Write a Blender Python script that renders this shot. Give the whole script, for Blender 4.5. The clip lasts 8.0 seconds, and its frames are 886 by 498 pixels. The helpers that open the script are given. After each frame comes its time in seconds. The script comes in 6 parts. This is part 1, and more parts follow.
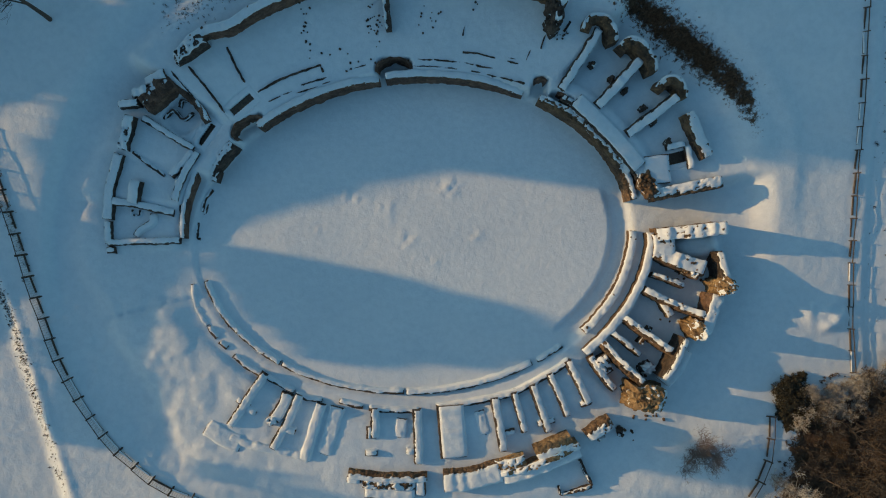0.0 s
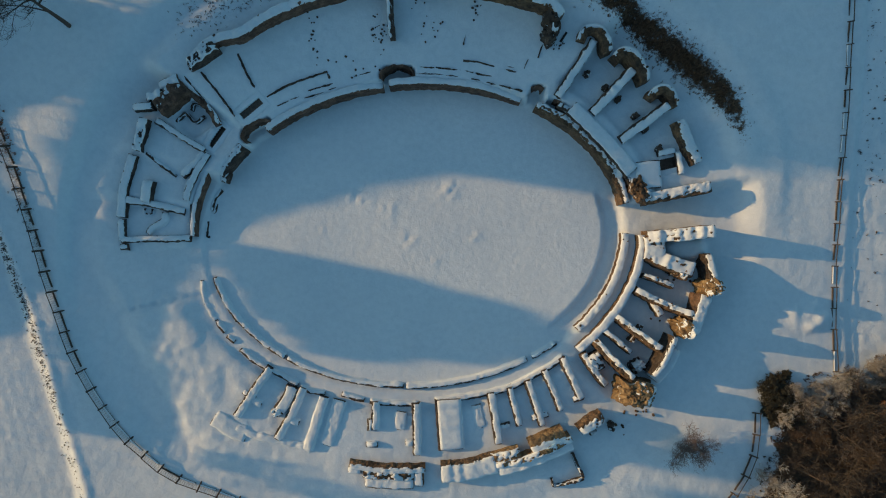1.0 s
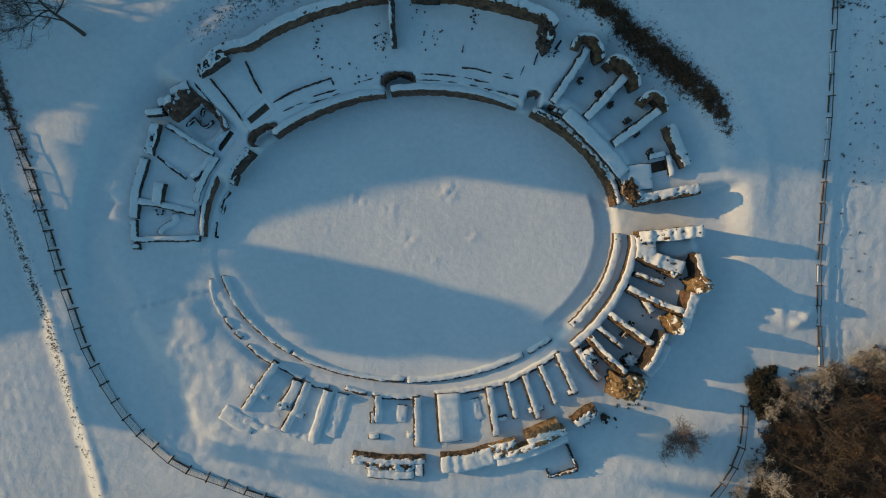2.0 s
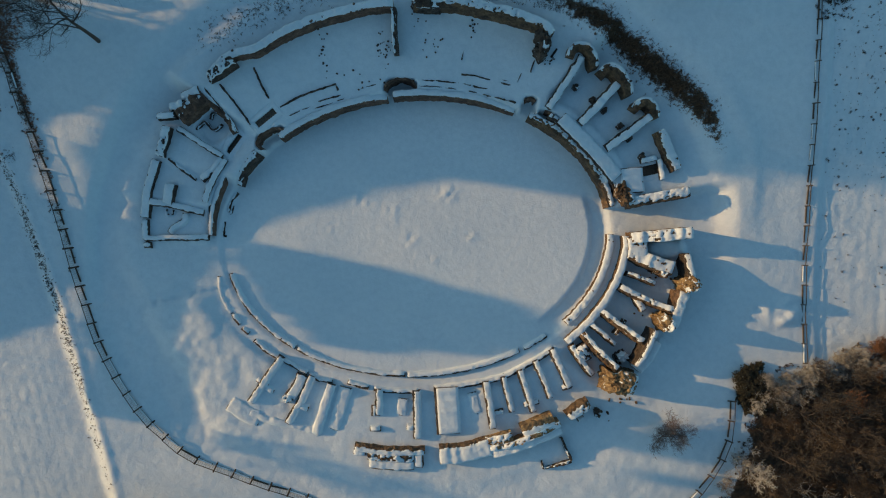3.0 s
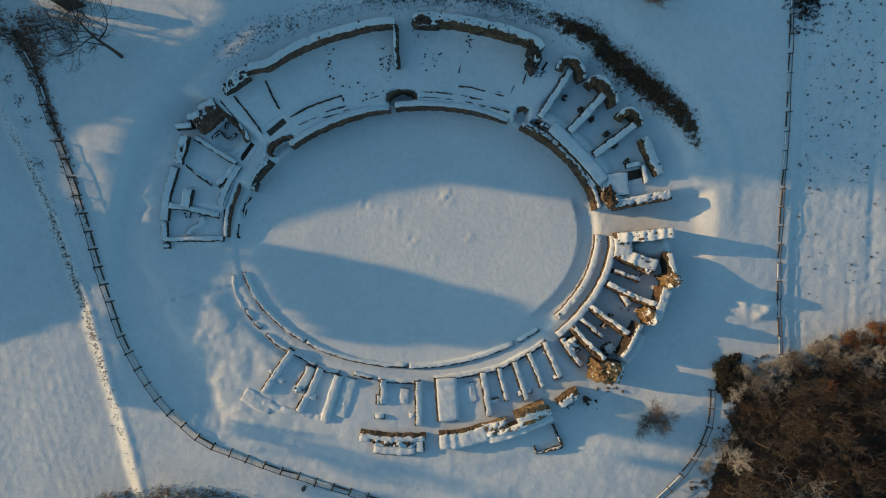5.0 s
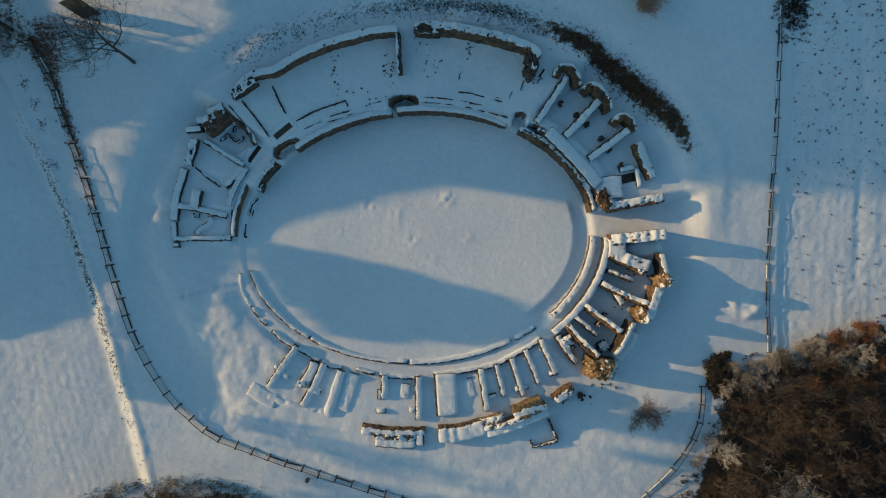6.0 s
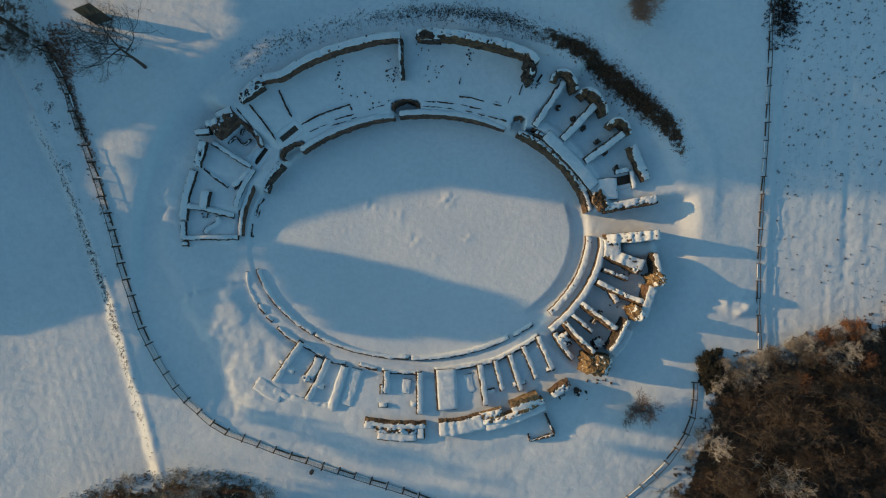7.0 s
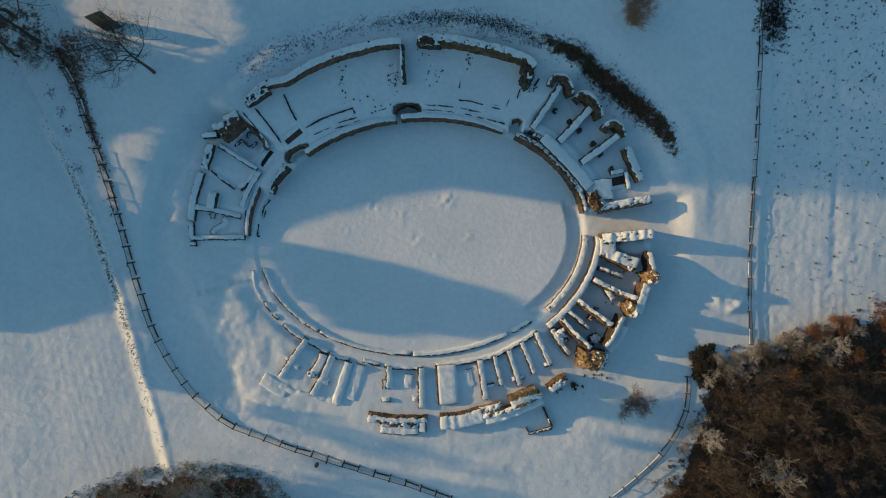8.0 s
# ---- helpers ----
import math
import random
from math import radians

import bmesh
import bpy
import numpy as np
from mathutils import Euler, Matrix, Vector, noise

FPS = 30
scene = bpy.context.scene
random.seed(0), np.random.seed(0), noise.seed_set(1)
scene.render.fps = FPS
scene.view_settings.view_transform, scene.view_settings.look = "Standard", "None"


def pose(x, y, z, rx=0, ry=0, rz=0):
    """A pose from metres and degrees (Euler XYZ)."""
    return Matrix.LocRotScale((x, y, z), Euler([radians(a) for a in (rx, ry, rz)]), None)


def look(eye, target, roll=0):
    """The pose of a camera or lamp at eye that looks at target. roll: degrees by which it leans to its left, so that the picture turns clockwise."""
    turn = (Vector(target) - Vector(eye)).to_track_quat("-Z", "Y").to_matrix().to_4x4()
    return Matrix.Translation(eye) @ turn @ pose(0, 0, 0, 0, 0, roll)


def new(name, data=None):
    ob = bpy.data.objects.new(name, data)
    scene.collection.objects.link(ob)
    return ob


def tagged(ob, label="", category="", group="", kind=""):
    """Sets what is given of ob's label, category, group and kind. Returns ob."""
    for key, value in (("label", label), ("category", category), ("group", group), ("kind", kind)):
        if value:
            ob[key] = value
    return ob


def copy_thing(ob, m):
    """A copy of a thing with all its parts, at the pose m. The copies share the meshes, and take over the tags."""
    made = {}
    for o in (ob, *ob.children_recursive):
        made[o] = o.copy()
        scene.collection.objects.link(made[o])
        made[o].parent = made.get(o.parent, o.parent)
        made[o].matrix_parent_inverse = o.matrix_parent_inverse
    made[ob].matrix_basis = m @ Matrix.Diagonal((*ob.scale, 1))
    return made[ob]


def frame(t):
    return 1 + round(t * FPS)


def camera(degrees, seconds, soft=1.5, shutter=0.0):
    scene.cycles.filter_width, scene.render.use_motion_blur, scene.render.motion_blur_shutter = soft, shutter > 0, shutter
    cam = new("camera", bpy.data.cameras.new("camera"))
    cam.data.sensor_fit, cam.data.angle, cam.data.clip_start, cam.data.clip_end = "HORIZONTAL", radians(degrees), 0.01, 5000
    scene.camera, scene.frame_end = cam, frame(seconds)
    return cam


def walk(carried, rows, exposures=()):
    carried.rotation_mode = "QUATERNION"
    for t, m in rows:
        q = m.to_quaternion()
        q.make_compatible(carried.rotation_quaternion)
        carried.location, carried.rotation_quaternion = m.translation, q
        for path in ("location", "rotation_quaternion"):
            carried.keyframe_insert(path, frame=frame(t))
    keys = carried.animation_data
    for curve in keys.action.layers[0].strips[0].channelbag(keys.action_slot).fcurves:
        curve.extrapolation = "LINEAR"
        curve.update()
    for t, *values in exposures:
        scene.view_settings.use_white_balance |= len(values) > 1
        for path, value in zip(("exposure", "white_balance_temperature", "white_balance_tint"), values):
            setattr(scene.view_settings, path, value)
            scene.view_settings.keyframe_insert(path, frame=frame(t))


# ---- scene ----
cam = camera(73.74, 8.0, soft=1.1)
ROWS = [
    (0, -0.350, 0.495, 52.848, -0.3850, -0.1758, -0.5846),
    (0.5, -0.311, 0.363, 53.928, -0.2226, -0.1443, -0.1531),
    (1, -0.252, 0.294, 55.030, -0.1643, -0.0996, -0.0309),
    (1.5, -0.201, 0.220, 56.090, -0.0975, -0.0633, -0.0964),
    (3, -0.127, 0.143, 59.454, -0.0889, -0.0583, 0.2054),
    (3.5, -0.083, 0.098, 60.488, -0.0507, -0.0328, 0.2286),
    (4, -0.067, 0.084, 61.564, -0.0624, -0.0401, 0.1343),
    (4.5, -0.029, 0.067, 62.619, -0.0476, -0.0306, 0.0103),
    (6, 0.136, -0.137, 65.933, 0.1547, 0.0752, 0.2748),
    (6.5, 0.151, -0.206, 66.933, 0.1914, 0.1176, 0.4587),
    (7, 0.110, -0.215, 68.012, 0.1581, 0.1110, 0.4142),
    (7.5, 0.014, -0.224, 69.068, 0.1264, 0.0874, 0.3663),
    (8, -0.014, -0.242, 70.047, 0.0891, 0.0603, 0.2510),
]
EXPOSURE = [(0.0, -0.02, 5310, -15), (8.0, 0.02, 5310, -15)]
walk(cam, [(t, pose(*p)) for t, *p in ROWS], EXPOSURE)

# ---- daylight: a low winter sun from the west and a clear blue sky ----
SUN_UP, SUN_DRIFT = 13.0, 0.18
sun_from = Vector((-1.0, SUN_DRIFT, math.hypot(1, SUN_DRIFT) * math.tan(radians(SUN_UP))))
world = bpy.data.worlds.new("sky")
scene.world = world
world.use_nodes = True
wn, wl = world.node_tree.nodes, world.node_tree.links
wn.clear()
sky = wn.new("ShaderNodeTexSky")
sky.sky_type, sky.sun_disc = "NISHITA", False
sky.sun_elevation, sky.sun_rotation = radians(SUN_UP), math.atan2(sun_from.x, sun_from.y)
back = wn.new("ShaderNodeBackground")
back.inputs["Strength"].default_value = 0.122
out = wn.new("ShaderNodeOutputWorld")
wl.new(sky.outputs[0], back.inputs[0])
wl.new(back.outputs[0], out.inputs[0])
sun = new("sun", bpy.data.lights.new("sun", "SUN"))
sun.data.energy, sun.data.angle, sun.data.color = 4.2, radians(0.5), (1.0, 0.5, 0.195)
sun.matrix_world = look(sun_from * 100, (0, 0, 0))


# ---- materials ----
def nodes_of(name):
    m = bpy.data.materials.new(name)
    m.use_nodes = True
    n, l = m.node_tree.nodes, m.node_tree.links
    return m, n, l, n["Principled BSDF"]


def noise_node(n, l, co, scale, detail=4.0, rough=0.6):
    t = n.new("ShaderNodeTexNoise")
    t.inputs["Scale"].default_value, t.inputs["Detail"].default_value, t.inputs["Roughness"].default_value = scale, detail, rough
    l.new(co, t.inputs["Vector"])
    return t.outputs["Fac"]


def ramp(n, l, fac, *stops):
    r = n.new("ShaderNodeValToRGB")
    els = r.color_ramp.elements
    while len(els) < len(stops):
        els.new(0.5)
    for e, (at, c) in zip(els, stops):
        e.position, e.color = at, (*c, 1)
    l.new(fac, r.inputs[0])
    return r.outputs[0]


def mix(n, l, fac, a, b, mode="MIX"):
    m = n.new("ShaderNodeMix")
    m.data_type, m.blend_type = "RGBA", mode
    for socket, v in ((m.inputs[0], fac), (m.inputs[6], a), (m.inputs[7], b)):
        if isinstance(v, (int, float)):
            socket.default_value = v
        elif isinstance(v, tuple):
            socket.default_value = (*v, 1)
        else:
            l.new(v, socket)
    return m.outputs[2]


def maths(n, l, op, a, b=0.0):
    m = n.new("ShaderNodeMath")
    m.operation = op
    for socket, v in ((m.inputs[0], a), (m.inputs[1], b)):
        if isinstance(v, (int, float)):
            socket.default_value = v
        else:
            l.new(v, socket)
    return m.outputs[0]


def bump(n, l, bsdf, height, strength, dist):
    b = n.new("ShaderNodeBump")
    b.inputs["Strength"].default_value, b.inputs["Distance"].default_value = strength, dist
    l.new(height, b.inputs["Height"])
    l.new(b.outputs[0], bsdf.inputs["Normal"])


def place(n):
    return n.new("ShaderNodeNewGeometry").outputs["Position"]


def stone_material(name, light, mid, dark, scale):
    m, n, l, p = nodes_of(name)
    co = place(n)
    v = n.new("ShaderNodeTexVoronoi")
    v.inputs["Scale"].default_value = scale
    l.new(co, v.inputs["Vector"])
    big, fine = noise_node(n, l, co, 0.9, 5), noise_node(n, l, co, 14, 6, 0.7)
    base = ramp(n, l, big, (0.3, dark), (0.5, mid), (0.7, light))
    each = ramp(n, l, v.outputs["Color"], (0.0, (0.36, 0.34, 0.33)), (1.0, (1.15, 1.12, 1.1)))
    base = mix(n, l, 0.8, base, each, "MULTIPLY")
    base = mix(n, l, 0.6, base, ramp(n, l, fine, (0.3, (0.4, 0.4, 0.4)), (0.65, (1, 1, 1))), "MULTIPLY")
    l.new(base, p.inputs["Base Color"])
    p.inputs["Roughness"].default_value = 0.92
    bump(n, l, p, maths(n, l, "ADD", maths(n, l, "MULTIPLY", v.outputs["Distance"], -1.4), fine), 1.0, 0.16)
    return m


def snow_material(name, ground=False):
    m, n, l, p = nodes_of(name)
    co = place(n)
    big, mid, fine = noise_node(n, l, co, 0.12, 4), noise_node(n, l, co, 1.7, 6, 0.65), noise_node(n, l, co, 9.0, 5, 0.7)
    base = ramp(n, l, big, (0.25, (0.72, 0.77, 0.82)), (0.75, (0.82, 0.86, 0.89)))
    base = mix(n, l, 0.5, base, ramp(n, l, mid, (0.3, (0.82, 0.84, 0.86)), (0.6, (1, 1, 1))), "MULTIPLY")
    rough = 0.62
    if ground:
        cover = n.new("ShaderNodeAttribute")
        cover.attribute_name = "litter"
        tone = ramp(n, l, noise_node(n, l, co, 2.6, 6, 0.7), (0.3, (0.03, 0.021, 0.014)), (0.5, (0.085, 0.055, 0.032)), (0.72, (0.19, 0.12, 0.068)))
        edge = maths(n, l, "ADD", cover.outputs["Fac"], maths(n, l, "MULTIPLY", maths(n, l, "SUBTRACT", noise_node(n, l, co, 1.3, 7, 0.75), 0.5), 1.5))
        r = n.new("ShaderNodeMapRange")
        r.inputs["From Min"].default_value, r.inputs["From Max"].default_value = 0.42, 0.56
        l.new(edge, r.inputs["Value"])
        base = mix(n, l, r.outputs[0], base, tone)
    l.new(base, p.inputs["Base Color"])
    p.inputs["Roughness"].default_value = rough
    p.inputs["Specular IOR Level"].default_value = 0.25
    bump(n, l, p, maths(n, l, "ADD", mid, maths(n, l, "MULTIPLY", fine, 0.3)), 0.5, 0.11)
    return m


def plain_material(name, a, b, scale=6.0, rough=0.85):
    m, n, l, p = nodes_of(name)
    co = place(n)
    f = noise_node(n, l, co, scale, 5, 0.7)
    l.new(ramp(n, l, f, (0.3, a), (0.7, b)), p.inputs["Base Color"])
    p.inputs["Roughness"].default_value = rough
    bump(n, l, p, f, 0.5, 0.03)
    return m


def twig_material(name, a, b):
    m, n, l, p = nodes_of(name)
    info = n.new("ShaderNodeObjectInfo")
    f = noise_node(n, l, place(n), 0.8, 4)
    c = mix(n, l, 0.6, ramp(n, l, f, (0.3, a), (0.7, b)), ramp(n, l, info.outputs["Random"], (0.0, a), (1.0, b)))
    l.new(c, p.inputs["Base Color"])
    p.inputs["Roughness"].default_value = 0.9
    return m


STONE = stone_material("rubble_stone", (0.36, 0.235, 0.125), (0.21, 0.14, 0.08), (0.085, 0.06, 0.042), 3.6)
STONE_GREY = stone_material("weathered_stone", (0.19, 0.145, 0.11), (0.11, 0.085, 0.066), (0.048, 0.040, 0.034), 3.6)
STONE_DEEP = stone_material("dark_brown_stone", (0.34, 0.22, 0.15), (0.22, 0.145, 0.10), (0.11, 0.076, 0.058), 3.0)
SNOW = snow_material("snow_cap")
# ochre stone, its colour lightened to add sunlight on stumps and outer walls
STONE_OCHRE_LIT = stone_material("sunlit_ochre_rubble", (0.6, 0.44, 0.23), (0.42, 0.29, 0.145), (0.15, 0.1, 0.06), 3.2)
GROUND = snow_material("snow_ground", True)
WOOD = plain_material("weathered_wood", (0.03, 0.023, 0.018), (0.10, 0.075, 0.055), 9.0)
BARK = twig_material("bark", (0.038, 0.030, 0.024), (0.1, 0.078, 0.062))
TWIG_SNOWY = twig_material("snow_dusted_twigs", (0.16, 0.135, 0.11), (0.55, 0.54, 0.52))
BRUSH = twig_material("brown_brush", (0.24, 0.135, 0.09), (0.44, 0.28, 0.19))
BUSH = twig_material("dull_evergreen", (0.022, 0.021, 0.013), (0.065, 0.055, 0.03))
BARK_PALE = twig_material("pale_bark", (0.20, 0.17, 0.135), (0.36, 0.31, 0.25))
TWIG = twig_material("brown_twigs", (0.034, 0.027, 0.021), (0.09, 0.07, 0.052))
TWIG_RED = twig_material("reddish_twigs", (0.11, 0.082, 0.07), (0.21, 0.16, 0.14))
FROSTED_GRASS = twig_material("frosted_grass", (0.36, 0.34, 0.31), (0.72, 0.7, 0.66))
TWIG_TAN = twig_material("tan_twigs", (0.15, 0.13, 0.105), (0.38, 0.34, 0.28))
TWIG_RUST = twig_material("rusty_twigs", (0.12, 0.052, 0.024), (0.27, 0.125, 0.055))
DRY_GRASS = twig_material("dry_grass", (0.045, 0.032, 0.02), (0.14, 0.094, 0.055))
BRACKEN = twig_material("dead_bracken", (0.1, 0.062, 0.036), (0.24, 0.15, 0.085))
CYPRESS = twig_material("cypress_green", (0.015, 0.03, 0.014), (0.04, 0.06, 0.028))
WIRE = plain_material("pale_wire", (0.34, 0.34, 0.34), (0.5, 0.5, 0.5), 9.0, 0.6)
GREEN_SHEET = plain_material("green_sheet", (0.012, 0.03, 0.022), (0.022, 0.05, 0.036), 3.0, 0.5)
DARK_MATT = plain_material("dark_matt", (0.07, 0.056, 0.044), (0.17, 0.13, 0.095), 4.0, 0.95)


# ---- relief of the ground ----
LATTICE = np.random.RandomState(7).rand(256, 256)


def rough2(x, y, size, seed=0.0):
    """Smooth value noise, -1 to 1, with features of about size metres."""
    x, y = np.asarray(x, float) / size + 17.3 * seed + 500, np.asarray(y, float) / size + 9.1 * seed + 500
    i, j = np.floor(x).astype(int), np.floor(y).astype(int)
    u, v = x - i, y - j
    u, v = u * u * (3 - 2 * u), v * v * (3 - 2 * v)
    a, b = LATTICE[i % 256, j % 256], LATTICE[(i + 1) % 256, j % 256]
    c, d = LATTICE[i % 256, (j + 1) % 256], LATTICE[(i + 1) % 256, (j + 1) % 256]
    return 2 * ((a * (1 - u) + b * u) * (1 - v) + (c * (1 - u) + d * u) * v) - 1


def step(a, b, s):
    k = np.clip((np.asarray(s, float) - a) / (b - a), 0, 1)
    return k * k * (3 - 2 * k)


def spline(pts, gap=0.25):
    """Evenly spaced points along a smooth line through pts."""
    p = np.array(pts, float)
    if len(p) > 2:
        q = np.vstack([2 * p[0] - p[1], p, 2 * p[-1] - p[-2]])
        fine = []
        for i in range(1, len(q) - 2):
            for s in np.linspace(0, 1, 16, endpoint=False):
                fine.append(0.5 * (2 * q[i] + (q[i + 1] - q[i - 1]) * s + (2 * q[i - 1] - 5 * q[i] + 4 * q[i + 1] - q[i + 2]) * s * s
                                   + (3 * q[i] - q[i - 1] - 3 * q[i + 1] + q[i + 2]) * s ** 3))
        p = np.array(fine + [q[-2]])
    run = np.concatenate([[0], np.cumsum(np.hypot(*np.diff(p[:, :2], axis=0).T))])
    s = np.linspace(0, run[-1], max(2, int(round(run[-1] / gap)) + 1))
    return np.stack([np.interp(s, run, p[:, k]) for k in range(p.shape[1])], 1)


def away(x, y, pts):
    """Distance from a line of points, and on which side: left of it is positive."""
    x, y = np.asarray(x, float), np.asarray(y, float)
    best, side = np.full(x.shape, 1e9), np.zeros(x.shape)
    for (ax, ay), (bx, by) in zip(pts[:-1], pts[1:]):
        dx, dy = bx - ax, by - ay
        k = np.clip(((x - ax) * dx + (y - ay) * dy) / (dx * dx + dy * dy), 0, 1)
        d = np.hypot(x - ax - k * dx, y - ay - k * dy)
        near = d < best
        best, side = np.where(near, d, best), np.where(near, np.sign(dx * (y - ay) - dy * (x - ax)), side)
    return best, side


# the arena is an ellipse
MID_X, MID_Y, HALF_A, HALF_B, TURN = -2.74, 1.15, 19.18, 13.76, radians(3.85)


def on_ring(x, y):
    """Metres outside the arena's edge, and the angle on the ellipse in degrees."""
    x, y = np.asarray(x, float) - MID_X, np.asarray(y, float) - MID_Y
    u, v = (x * math.cos(TURN) + y * math.sin(TURN)) / HALF_A, (y * math.cos(TURN) - x * math.sin(TURN)) / HALF_B
    phi = np.arctan2(v, u)
    return (np.hypot(u, v) - 1) * np.hypot(HALF_A * np.cos(phi), HALF_B * np.sin(phi)), np.degrees(phi)


def ring_point(phi, d=0.0):
    p = radians(phi)
    r = 1 + d / math.hypot(HALF_A * math.cos(p), HALF_B * math.sin(p))
    u, v = HALF_A * r * math.cos(p), HALF_B * r * math.sin(p)
    return (MID_X + u * math.cos(TURN) - v * math.sin(TURN), MID_Y + u * math.sin(TURN) + v * math.cos(TURN))


def sector(phi, a, b, soft=1.5):
    mid, half = (a + b) / 2, (b - a) / 2
    off = np.abs((phi - mid + 180) % 360 - 180)
    return 1 - step(half - soft, half + soft, off)


HOLLOWS = []  # x, y, half length, half width, heading, floor


RIDGE = -88.0


def shade_skyline(y):
    """Height of the unseen ridge added west of the ruins, its crest shaped to cast their shade."""
    # crest heights chosen so the shade ends where wanted on the ground
    crest = np.interp(y, (-101, -11.2, -5.2, -3, -1.8, -0.2, 1.8, 5.1, 6.1, 6.4, 8.8, 11.3, 12.4, 13, 13.4, 16, 18.6, 20.4, 21.6, 23.2, 25.3, 26.8, 31.3, 32.1, 41.8, 43.3, 48.8, 108.8, 208.8, 388.8),
                      (1, 1.45, 5.45, 9.05, 9.55, 10.15, 10.95, 11.85, 12.35, 14.55, 14.7, 14.9, 14.6, 12.9, 12.3, 12.35, 12.7, 13.2, 13.85, 14.45, 17.05, 18.85, 19.45, 13.75, 13.95, 37.45, 41.45, 37.45, 15.45, 3.45))
    return crest + 0.2 * rough2(y, 0 * y, 1.1, 51) + 0.12 * rough2(y, 0 * y, 0.4, 52)


BANK = [(-45.31, 14.48), (-41.85, 6.99), (-39.88, 0.42), (-37.77, -6.20), (-35.41, -14.80), (-33.72, -20.09), (-32.37, -26.04)]
WEST_FENCE = [(-43.59, 22.02), (-42.41, 19.83), (-41.36, 17.61), (-40.42, 14.09), (-39.21, 10.21), (-38.11, 6.00), (-37.13, 1.75), (-36.03, -2.87), (-34.46, -8.16),
              (-32.92, -11.59), (-30.76, -15.11), (-28.10, -18.08), (-25.10, -20.51), (-21.45, -21.95), (-17.47, -23.46), (-13.49, -24.76), (-9.18, -26.07), (-4.20, -27.63), (1.10, -29.59)]
EAST_FENCE = [(35.70, 29.96), (35.57, 26.86), (35.54, 21.57), (35.60, 14.36), (35.68, 7.29), (35.79, 0.09), (35.92, -6.84), (36.12, -11.28)]
SOUTH_FENCE = [(28.51, -15.04), (28.45, -18.48), (27.28, -21.79), (25.43, -24.77), (22.80, -27.50), (19.96, -29.76)]
WOOD_EDGE = [(55.26, -4.79), (49.98, -7.00), (44.69, -8.48), (40.07, -9.82), (35.44, -11.30), (30.48, -11.72), (29.63, -13.84), (30.17, -17.14), (29.19, -21.12), (26.89, -25.76), (24.27, -30.40)]
THICKET_EDGE = [(-48.05, -31.50), (-42.75, -28.95), (-37.77, -26.94), (-32.13, -25.78), (-26.15, -25.56), (-21.49, -26.46), (-18.82, -28.71), (-16.15, -32.01)]
SCRUB = [(1.98, 24.54), (6.39, 23.99), (11.11, 23.08), (15.37, 21.13), (18.50, 18.63), (21.44, 16.28), (23.89, 14.27), (26.18, 11.56), (27.05, 9.62)]


